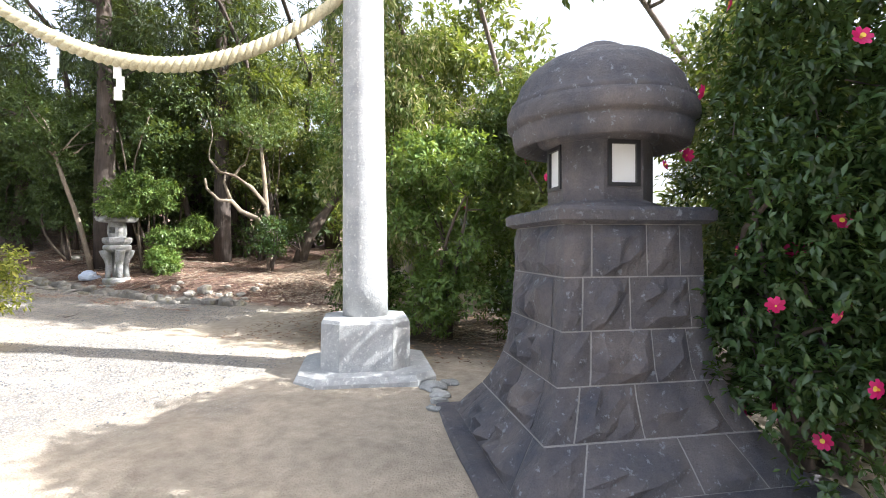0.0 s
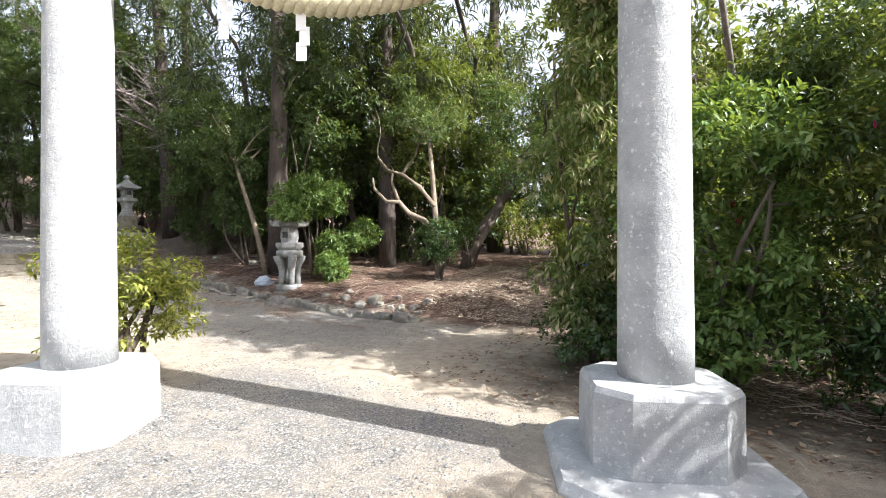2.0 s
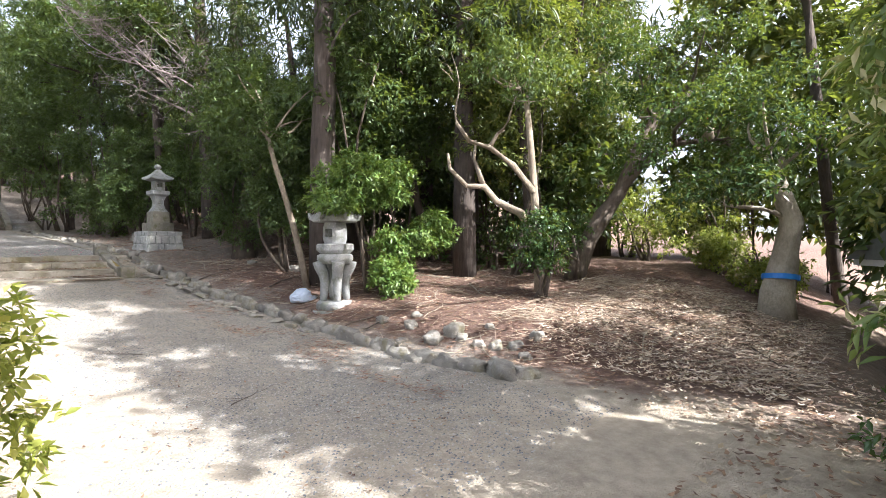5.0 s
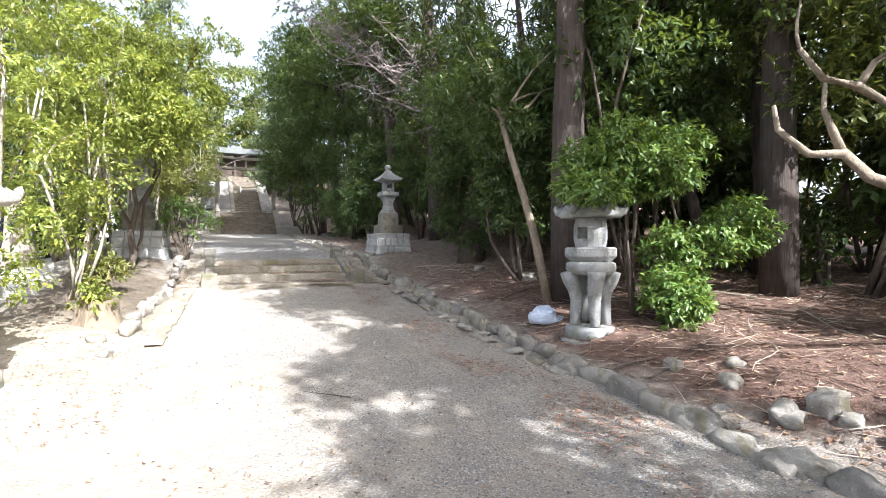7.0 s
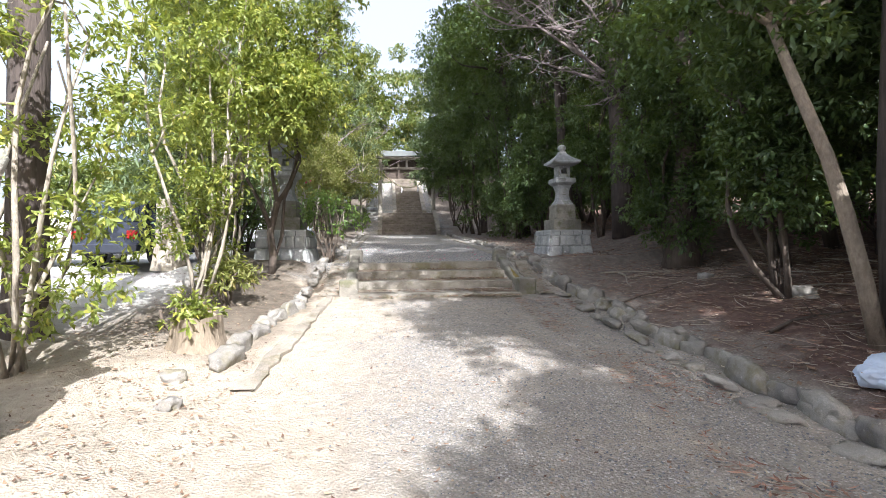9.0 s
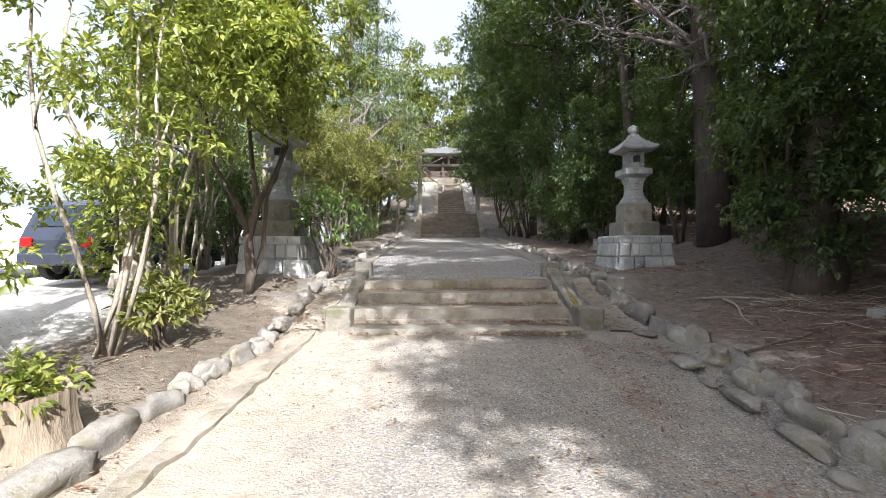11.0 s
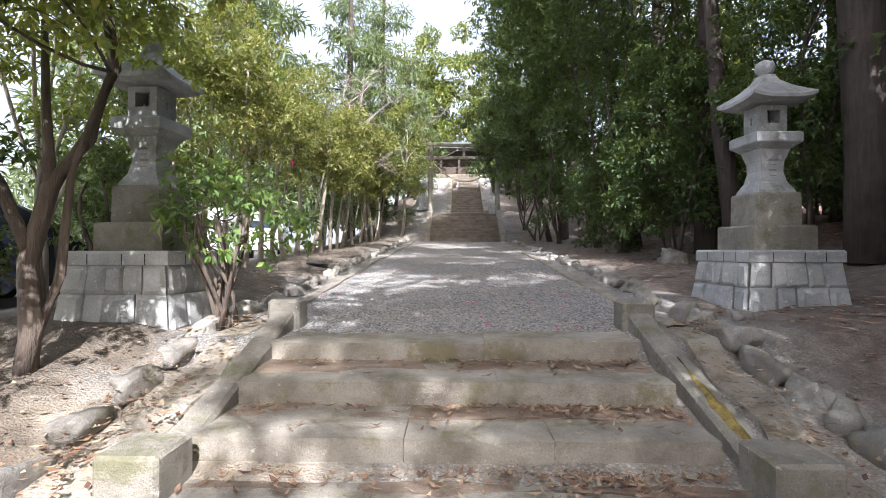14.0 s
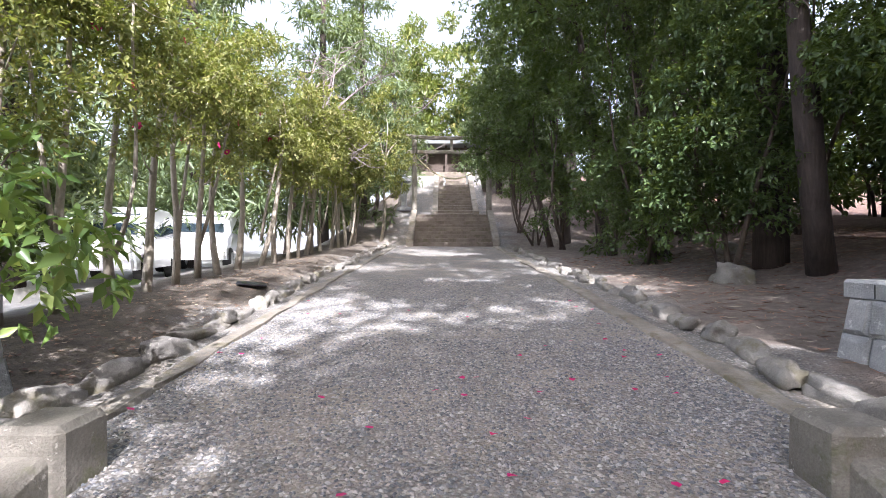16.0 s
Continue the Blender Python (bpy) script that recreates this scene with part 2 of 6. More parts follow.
def square_lathe(bm, profile, turn=0.0, cut=0.0):
    """Stacked squares (half side, z); cut chamfers the corners by that share."""
    rings = []
    for h, z in profile:
        c = h * cut
        pts = [(h, h)] if not cut else None
        if cut:
            pts = [(h, -h + c), (h, h - c), (h - c, h), (-h + c, h), (-h, h - c), (-h, -h + c), (-h + c, -h), (h - c, -h)]
        else:
            pts = [(h, -h), (h, h), (-h, h), (-h, -h)]
        rings.append([bm.verts.new((x * math.cos(turn) - y * math.sin(turn), x * math.sin(turn) + y * math.cos(turn), z)) for x, y in pts])
    k = len(rings[0])
    for a, b in zip(rings, rings[1:]):
        for i in range(k):
            j = (i + 1) % k
            bm.faces.new((a[i], a[j], b[j], b[i]))
    bm.faces.new(rings[0][::-1])
    bm.faces.new(rings[-1])
    return rings


def tube(bm, pts, r0, r1, sides=7, wobble=0.0, rng=random):
    """A tapered limb along pts."""
    rings = []
    n = len(pts)
    pts = [Vector(p) for p in pts]
    for i, p in enumerate(pts):
        d = (pts[min(i + 1, n - 1)] - pts[max(i - 1, 0)]).normalized()
        u = d.orthogonal().normalized()
        v = d.cross(u)
        r = r0 + (r1 - r0) * i / max(1, n - 1)
        ring = []
        for k in range(sides):
            a = 2 * math.pi * k / sides
            q = r * (1 + rng.uniform(-wobble, wobble))
            ring.append(bm.verts.new(p + u * (q * math.cos(a)) + v * (q * math.sin(a))))
        rings.append(ring)
    for a, b in zip(rings, rings[1:]):
        off = min(range(sides), key=lambda s: (a[0].co - b[s].co).length)
        for i in range(sides):
            j = (i + 1) % sides
            bm.faces.new((a[i], a[j], b[(j + off) % sides], b[(i + off) % sides]))
    bm.faces.new(rings[0][::-1])
    bm.faces.new(rings[-1])


def bend(a, b, rng, sag=0.15, n=6):
    """Points of a crooked line from a to b."""
    a, b = Vector(a), Vector(b)
    d = (b - a).length
    k1 = Vector([rng.uniform(-1, 1) for _ in range(3)]) * d * sag
    k2 = Vector([rng.uniform(-1, 1) for _ in range(3)]) * d * sag * 0.5
    return [a.lerp(b, i / n) + k1 * math.sin(math.pi * i / n) + k2 * math.sin(2 * math.pi * i / n) for i in range(n + 1)]


# ---- the lie of the land ----
def between(x, table):
    for (x0, a), (x1, b) in zip(table, table[1:]):
        if x <= x1:
            return a + (b - a) * max(0.0, (x - x0) / (x1 - x0))
    return table[-1][1]


def ease(x, a, b):
    t = min(1.0, max(0.0, (x - a) / (b - a)))
    return t * t * (3 - 2 * t)


RISE = [(-200, -0.4), (-3, -0.24), (0, -0.2), (3, -0.13), (6, -0.02), (8.8, 0.05), (10.5, 0.07), (12.5, 0.15), (14.4, 0.28), (16, 0.42), (18, 0.63), (20.2, 0.86), (20.25, 0.86),
        (22.2, 1.3), (22.3, 1.46), (24, 1.53), (30, 1.95), (33, 2.12), (41.2, 2.64), (44, 4.1), (45.2, 4.12), (52, 7.1), (60, 7.3), (90, 17), (200, 30)]
BANK_FOOT = [(5, 12.0), (8, 11.5), (10, 10.55), (12, 10.2), (16, 10.18), (20.5, 10.05), (22, 9.85), (24, 9.75), (60, 9.75)]
CAR_PARK = [(-200, -0.4), (5, -0.2), (12, 0.3), (20, 1.05), (24, 1.38), (32, 1.85), (60, 2.6), (200, 3)]


def land(x, y):
    z = between(y, RISE)
    on_path = z
    d = x - between(y, BANK_FOOT)
    if d > 0:
        up = (0.24 * ease(d, 0.0, 1.5) + 0.11 * min(d, 9)) * ease(y, 4.8, 9.5)
        if y > 19.5:
            up *= 1 - 0.75 * ease(y, 19.5, 22) * (1 - ease(d, 2.0, 5.0))
        z += up
        if y > 41:
            z = between(y, [(41, 2.64), (60, 7.0), (200, 30)]) + up
        z -= 1.1 * ease(x, 9.5, 14.5) * (1 - ease(y, 3.0, 6.5))
    e = 5.0 - x
    if e > 0 and y > 14:
        if y > 20.2 and e > 0:
            z = min(z, between(y, [(14, 0.26), (20.2, 0.95), (22.3, 1.42), (24, 1.55), (41, 2.64), (60, 6.5), (200, 28)]))
        far = ease(e, 2.2, 4.0)
        z = (z + 0.1 * ease(e, 0.1, 0.8)) * (1 - far) + between(y, CAR_PARK) * far
        if y > 40 and e > 8:
            z = max(z, between(y, CAR_PARK))
    elif e > 0:
        far = ease(e, 6, 12)
        z = z * (1 - far) + between(y, CAR_PARK) * far
    return z


def rough_land(x, y):
    z = land(x, y)
    off = abs(x - 7.4) - 2.4
    k = 0.015 if off < 0 else 0.05
    return z + k * noise.noise((x * 1.3, y * 1.3, 0)) + 0.4 * k * noise.noise((x * 5, y * 5, 3))


def soil_material():
    m, n, l, b = material("shrine_ground")
    geo = n.new("ShaderNodeNewGeometry").outputs["Position"]
    sep = n.new("ShaderNodeSeparateXYZ")
    l.new(geo, sep.inputs["Vector"])
    x, y = sep.outputs["X"], sep.outputs["Y"]
    wob = sums(n, l, "MULTIPLY", sums(n, l, "SUBTRACT", noise_tex(n, l, geo, 0.9, 5, 0.65), 0.5), 2.6)
    xw, yw = sums(n, l, "ADD", x, wob), sums(n, l, "ADD", y, wob)

    def step(v, a, c):
        r = n.new("ShaderNodeMapRange")
        r.inputs["From Min"].default_value, r.inputs["From Max"].default_value = a, c
        l.new(v, r.inputs["Value"])
        return r.outputs["Result"]

    fine = noise_tex(n, l, geo, 70, 4, 0.75)
    mid = noise_tex(n, l, geo, 6, 6, 0.7)
    big = noise_tex(n, l, geo, 0.8, 4, 0.6)
    sand = ramp(n, l, mid, [(0.3, (0.34, 0.29, 0.235)), (0.7, (0.54, 0.48, 0.4))])
    sand = mix(n, l, 0.4, sand, ramp(n, l, big, [(0.3, (0.35, 0.33, 0.3)), (0.7, (0.66, 0.62, 0.56))]), "OVERLAY")
    vor = n.new("ShaderNodeTexVoronoi")
    vor.inputs["Scale"].default_value = 48
    l.new(geo, vor.inputs["Vector"])
    peb = n.new("ShaderNodeSeparateColor")
    l.new(vor.outputs["Color"], peb.inputs["Color"])
    gravel = ramp(n, l, peb.outputs[0], [(0.0, (0.15, 0.155, 0.165)), (0.5, (0.29, 0.29, 0.29)), (0.8, (0.4, 0.365, 0.33)), (1.0, (0.56, 0.55, 0.54))])
    gravel = mix(n, l, ramp(n, l, vor.outputs["Distance"], [(0.3, (0, 0, 0)), (0.62, (0.8, 0.8, 0.8))]), gravel, (0.19, 0.175, 0.155))
    litter = ramp(n, l, mid, [(0.25, (0.075, 0.042, 0.034)), (0.55, (0.17, 0.105, 0.082)), (0.8, (0.34, 0.25, 0.19))])
    mould = ramp(n, l, mid, [(0.25, (0.05, 0.04, 0.03)), (0.75, (0.19, 0.15, 0.11))])
    # where the gravel lies
    up_path = step(yw, 21.5, 22.4)
    lower = sums(n, l, "MULTIPLY", sums(n, l, "MULTIPLY", step(xw, 5.9, 6.8), step(yw, 7.0, 9.5)), 0.75)
    gate = sums(n, l, "MULTIPLY", sums(n, l, "MULTIPLY", step(xw, 6.4, 5.6), step(yw, 9.0, 7.8)), step(yw, 3.6, 5.0))
    g = sums(n, l, "MAXIMUM", sums(n, l, "MAXIMUM", up_path, lower), gate)
    patch = ramp(n, l, noise_tex(n, l, geo, 1.7, 5, 0.7), [(0.3, (0.45, 0.45, 0.45)), (0.55, (1, 1, 1))])
    c = mix(n, l, sums(n, l, "MULTIPLY", g, patch), sand, gravel)
    # litter on the bank, leaf mould beside the hedge
    bank = sums(n, l, "MULTIPLY", step(xw, 10.2, 11.3), sums(n, l, "ADD", step(yw, 4.5, 7.5), 0.35))
    c = mix(n, l, bank, c, litter)
    bare = ramp(n, l, mid, [(0.25, (0.12, 0.095, 0.078)), (0.55, (0.23, 0.19, 0.158)), (0.8, (0.38, 0.33, 0.28))])
    c = mix(n, l, sums(n, l, "MULTIPLY", sums(n, l, "MULTIPLY", step(xw, 9.9, 10.6), step(xw, 15.5, 12.5)), step(yw, 18.0, 21.5)), c, bare)
    c = mix(n, l, sums(n, l, "MULTIPLY", step(xw, 6.4, 7.6), step(yw, 6.0, 4.6)), c, mould)
    c = mix(n, l, sums(n, l, "MULTIPLY", sums(n, l, "MULTIPLY", step(xw, 5.2, 4.5), step(yw, 16.0, 18.5)), 0.88), c, mould)
    c = mix(n, l, sums(n, l, "MULTIPLY", step(x, 2.9, 2.2), step(y, 17, 20)), c, ramp(n, l, mid, [(0.3, (0.52, 0.5, 0.47)), (0.7, (0.66, 0.64, 0.6))]))
    l.new(c, b.inputs["Base Color"])
    b.inputs["Roughness"].default_value = 0.95
    h = sums(n, l, "ADD", sums(n, l, "MULTIPLY", mid, 2.0), sums(n, l, "ADD", fine, sums(n, l, "MULTIPLY", vor.outputs["Distance"], -0.8)))
    bump(n, l, b, h, 0.85, 0.028)
    return m


M_SOIL = soil_material()


def axis_marks(lo, hi, a, b, step):
    out = [lo, lo * 0.4 + a * 0.6]
    v = a
    while v < b:
        out.append(v)
        v += step
    return out + [b, b + 6, b + 16, b + 40, hi]


xs = axis_marks(-1200, 1200, -8, 22, 0.2)
ys = axis_marks(-1200, 1200, -6, 54, 0.2)
verts = [(x, y, rough_land(x, y)) for y in ys for x in xs]
w = len(xs)
faces = [(j * w + i, j * w + i + 1, (j + 1) * w + i + 1, (j + 1) * w + i) for j in range(len(ys) - 1) for i in range(w - 1)]
ground = new("ground", mesh_of("ground", verts, faces, M_SOIL, True))
tagged(ground, "sandy shrine ground with gravel, leaf litter and a wooded bank", "ground", kind="structure")

# ---- stone gates ----
def shide(at, turn, group="paper streamers"):
    t = thing("paper_streamer", at, "white folded paper streamer hanging from the straw rope", "streamer", group, turn=turn)
    z = 0.0
    for k, s in enumerate((0, 1, 0)):
        bm = bmesh.new()
        vs = box(bm, -0.045 + 0.03 * (s - 0.5), 0.045 + 0.03 * (s - 0.5), -0.004 + 0.006 * k, 0.004 + 0.006 * k, z - 0.15, z + 0.01)
        part("paper_fold", bm, M_PAPER, t)
        z -= 0.13
    return t


def straw_rope(name, a, b, sag, r, label, strands=3, turns=16):
    a, b = Vector(a), Vector(b)
    t = thing(name, tuple(a), label, "rope")
    n = 150
    mid = []
    for i in range(n + 1):
        u = i / n
        p = a.lerp(b, u) - a
        p.z -= sag * 4 * u * (1 - u)
        mid.append(p)
    for s in range(strands):
        bm = bmesh.new()
        pts = []
        for i, p in enumerate(mid):
            d = (mid[min(i + 1, n)] - mid[max(i - 1, 0)]).normalized()
            side = d.cross(Vector((0, 0, 1))).normalized()
            up = side.cross(d)
            ang = 2 * math.pi * (turns * i / n + s / strands)
            thick = 0.55 + 0.6 * math.sin(math.pi * i / n)
            pts.append(p + (side * math.cos(ang) + up * math.sin(ang)) * r * 0.55 * thick)
        tube(bm, pts, r * 0.6, r * 0.6, 7)
        part("strand", bm, M_STRAW, t, smooth=True)
    return t, [p + a for p in mid]


def torii(name, foot_a, foot_b, z, height, r0, r1, label, pedestal=True, over=0.7, mat=M_GRANITE):
    a, b = Vector((*foot_a, 0)), Vector((*foot_b, 0))
    c, d = (a + b) / 2, (b - a)
    half, turn = d.length / 2, math.degrees(math.atan2(d.y, d.x))
    t = thing(name, (c.x, c.y, z), label, "torii gate", turn=turn)
    low = 0.0
    for s in (-1, 1):
        lean = -s * 0.003
        if pedestal:
            bm = bmesh.new()
            square_lathe(bm, [(0.86, -0.25), (0.85, 0.05), (0.81, 0.12)], cut=0.3)
            o = part("base_slab", bm, mat, t)
            o.location = (s * half, 0, 0)
            bm = bmesh.new()
            square_lathe(bm, [(0.56, 0.1), (0.55, 0.69), (0.525, 0.735), (0.3, 0.745)], cut=0.42)
            o = part("pedestal", bm, mat, t)
            o.location = (s * half, 0, 0)
            low = 0.74
        bm = bmesh.new()
        n = 14
        tube(bm, [(s * half + lean * (k / n) * height, 0, low + (height - low) * k / n) for k in range(n + 1)], r0, r1, 32)
        part("pillar", bm, mat, t, smooth=True)
    bm = bmesh.new()
    box(bm, -half - over, half + over, -r0 * 0.42, r0 * 0.42, height * 0.82, height * 0.82 + r0 * 1.15, 0.015)
    part("tie_beam", bm, mat, t)
    bm = bmesh.new()
    n = 24
    rows = []
    for k in range(n + 1):
        u = -1 + 2 * k / n
        x, up = u * (half + over * 1.5), 0.16 * u * u * height / 5
        rows.append([bm.verts.new((x, y, height + up + zz)) for y, zz in ((-r0 * 0.75, 0), (r0 * 0.75, 0), (r0 * 0.95, r0 * 0.95), (0, r0 * 1.25), (-r0 * 0.95, r0 * 0.95))])
    for p, q in zip(rows, rows[1:]):
        for i in range(5):
            bm.faces.new((p[i], q[i], q[(i + 1) % 5], p[(i + 1) % 5]))
    bm.faces.new(rows[0]), bm.faces.new(rows[-1][::-1])
    part("top_beam", bm, mat, t)
    bm = bmesh.new()
    box(bm, -r0 * 0.5, r0 * 0.5, -r0 * 0.3, r0 * 0.3, height * 0.82 + r0 * 1.15, height, 0.01)
    part("middle_strut", bm, mat, t)
    return t


GATE_R, GATE_L, GATE_Z = (5.955, 3.135), (3.52, 7.6), -0.14
torii("stone_torii", GATE_L, GATE_R, GATE_Z, 6.5, 0.295, 0.25, "tall grey granite shrine gate with chamfered pedestals")
ra = Vector((*GATE_L, 4.75)).lerp(Vector((*GATE_R, 4.75)), 0.06)
rb = Vector((*GATE_L, 4.75)).lerp(Vector((*GATE_R, 4.75)), 0.94)
rope, rope_mid = straw_rope("straw_rope", ra, rb, 1.0, 0.085, "thick twisted rice straw rope slung between gate pillars")
for u in (0.25, 0.41):
    q = rope_mid[int(u * 150)]
    shide((q.x, q.y, q.z - 0.08), -61)


# ---- stone lanterns ----
def block_lantern(at, turn, label):
    """Tall lantern on a battered base of rough blocks."""
    t = thing("stone_lantern", at, label, "stone lantern", "pair of block lanterns", turn=turn)
    rng = random.Random(int(at[0] * 10))

    def add(name, profile, mat=M_GREY, cut=0.0, label=""):
        bm = bmesh.new()
        square_lathe(bm, profile, cut=cut)
        return part(name, bm, mat, t, label)

    add("core", [(0.52, -0.15), (0.44, 0.64)], M_MORTAR)
    # rough courses
    for z0, z1, h0, h1, n in ((0.0, 0.36, 0.605, 0.56, 4), (0.365, 0.64, 0.555, 0.525, 5)):
        for side in range(4):
            cuts = [-1.0] + sorted(-1 + 2 * (k + rng.uniform(-0.22, 0.22)) / n for k in range(1, n)) + [1.0]
            for a, b in zip(cuts, cuts[1:]):
                bm = bmesh.new()
                out = rng.uniform(0.0, 0.02)
                p = [(a * h0 + 0.006, -h0 - out, z0), (b * h0 - 0.006, -h0 - out, z0), (b * h1 - 0.006, -h1 - out, z1), (a * h1 + 0.006, -h1 - out, z1)]
                back = [(x * 0.8, -0.4, z) for x, _, z in p]
                mid = Vector([sum(q[i] for q in p) / 4 for i in range(3)]) + Vector((0, -rng.uniform(0.015, 0.04), 0))
                vs = [bm.verts.new(q) for q in p]
                ins = [bm.verts.new(Vector(q).lerp(mid, 0.28) + Vector((rng.uniform(-.01, .01), -rng.uniform(0.01, 0.03), rng.uniform(-.01, .01)))) for q in p]
                vb = [bm.verts.new(q) for q in back]
                bm.faces.new(ins)
                for i in range(4):
                    j = (i + 1) % 4
                    bm.faces.new((vs[i], vs[j], ins[j], ins[i]))
                    bm.faces.new((vs[j], vs[i], vb[i], vb[j]))
                o = part("stone_block", bm, M_BLOCK, t)
                o.rotation_euler = (0, 0, side * math.pi / 2)
    add("cap_course", [(0.555, 0.645), (0.555, 0.76), (0.54, 0.785)], M_BLOCK)
    for side in range(4):
        for x in (-0.28, 0.08, 0.32):
            bm = bmesh.new()
            box(bm, x - 0.004, x + 0.004, -0.558, -0.545, 0.65, 0.755)
            o = part("joint", bm, M_DARK, t)
            o.rotation_euler = (0, 0, side * math.pi / 2)
    add("lower_plinth", [(0.37, 0.787), (0.37, 1.05), (0.36, 1.075)], M_RAIL)
    add("upper_plinth", [(0.265, 1.077), (0.26, 1.44), (0.25, 1.465)], M_RAIL)
    add("waist", [(0.225, 1.467), (0.215, 1.5), (0.16, 1.6), (0.135, 1.72), (0.14, 1.84), (0.175, 1.95), (0.185, 1.985)])
    add("platform", [(0.19, 1.987), (0.27, 2.05), (0.275, 2.065), (0.275, 2.16), (0.26, 2.175)])
    # fire box with its openings cut right through
    h, z0, z1 = 0.16, 2.177, 2.51
    for sx in (-1, 1):
        for sy in (-1, 1):
            bm = bmesh.new()
            box(bm, sx * h - (0.08 if sx > 0 else 0), sx * h + (0.08 if sx < 0 else 0), sy * h - (0.08 if sy > 0 else 0), sy * h + (0.08 if sy < 0 else 0), z0, z1)
            part("fire_box_wall", bm, M_GREY, t)
    for sy in (-1, 1):
        for za, zb in ((z0, z0 + 0.12), (z1 - 0.06, z1)):
            bm = bmesh.new()
            box(bm, -0.08, 0.08, sy * h - (0.055 if sy > 0 else 0), sy * h + (0.055 if sy < 0 else 0), za, zb)
            part("fire_box_wall", bm, M_GREY, t)
    for sx in (-1, 1):
        for za, zb in ((z0, z0 + 0.12), (z1 - 0.12, z1)):
            bm = bmesh.new()
            box(bm, sx * h - (0.055 if sx > 0 else 0), sx * h + (0.055 if sx < 0 else 0), -0.08, 0.08, za, zb)
            part("fire_box_wall", bm, M_GREY, t)
        for sy in (-1, 1):
            bm = bmesh.new()
            box(bm, sx * h - (0.055 if sx > 0 else 0), sx * h + (0.055 if sx < 0 else 0), sy * 0.08 - (0.05 if sy > 0 else 0), sy * 0.08 + (0.08 if sy < 0 else 0), z0 + 0.12, z1 - 0.12)
            part("fire_box_wall", bm, M_GREY, t)
    # swept roof
    bm = bmesh.new()
    prof = [(0.28, 2.515), (0.375, 2.545), (0.375, 2.585), (0.29, 2.65), (0.19, 2.74), (0.11, 2.83), (0.085, 2.88), (0.085, 2.9)]
    n = 12
    rings = []
    for k, (h, z) in enumerate(prof):
        ring = []
        for s in range(4):
            for i in range(n):
                u = -1 + 2 * i / n
                x, y = u * h, -h
                lift = 0.055 * abs(u) ** 3 * max(0.0, 1 - abs(k - 1.5) / 3.0)
                ca, sa = math.cos(s * math.pi / 2), math.sin(s * math.pi / 2)
                ring.append(bm.verts.new((x * ca - y * sa, x * sa + y * ca, z + lift)))
        rings.append(ring)
    for a, b in zip(rings, rings[1:]):
        for i in range(4 * n):
            j = (i + 1) % (4 * n)
            bm.faces.new((a[i], a[j], b[j], b[i]))
    bm.faces.new(rings[0][::-1]), bm.faces.new(rings[-1])
    part("roof", bm, M_GREY, t)
    bm = bmesh.new()
    lathe(bm, [(0.07, 2.895), (0.06, 2.93), (0.095, 2.945), (0.115, 2.99), (0.1, 3.05), (0.045, 3.085), (0.01, 3.1)], 20)
    part("finial", bm, M_GREY, t, smooth=True)
    # carved characters, worn past reading
    for k, (z, w) in enumerate(((1.86, 0.1), (1.80, 0.07), (1.74, 0.09), (1.67, 0.08))):
        bm = bmesh.new()
        y = -0.14 - 0.02 * abs(z - 1.76) - (0.012 if z > 1.84 else 0)
        box(bm, -w / 2, w / 2, y - 0.004, y + 0.01, z - 0.008, z + 0.008)
        part("carved_mark", bm, M_RAIL, t)
    return t


block_lantern((11.14, 24.2, 1.47), 3, "tall grey stone lantern on a rough block base beside the path")
block_lantern((4.1, 23.3, 1.45), -4, "tall grey stone lantern half hidden by leaves on block base")


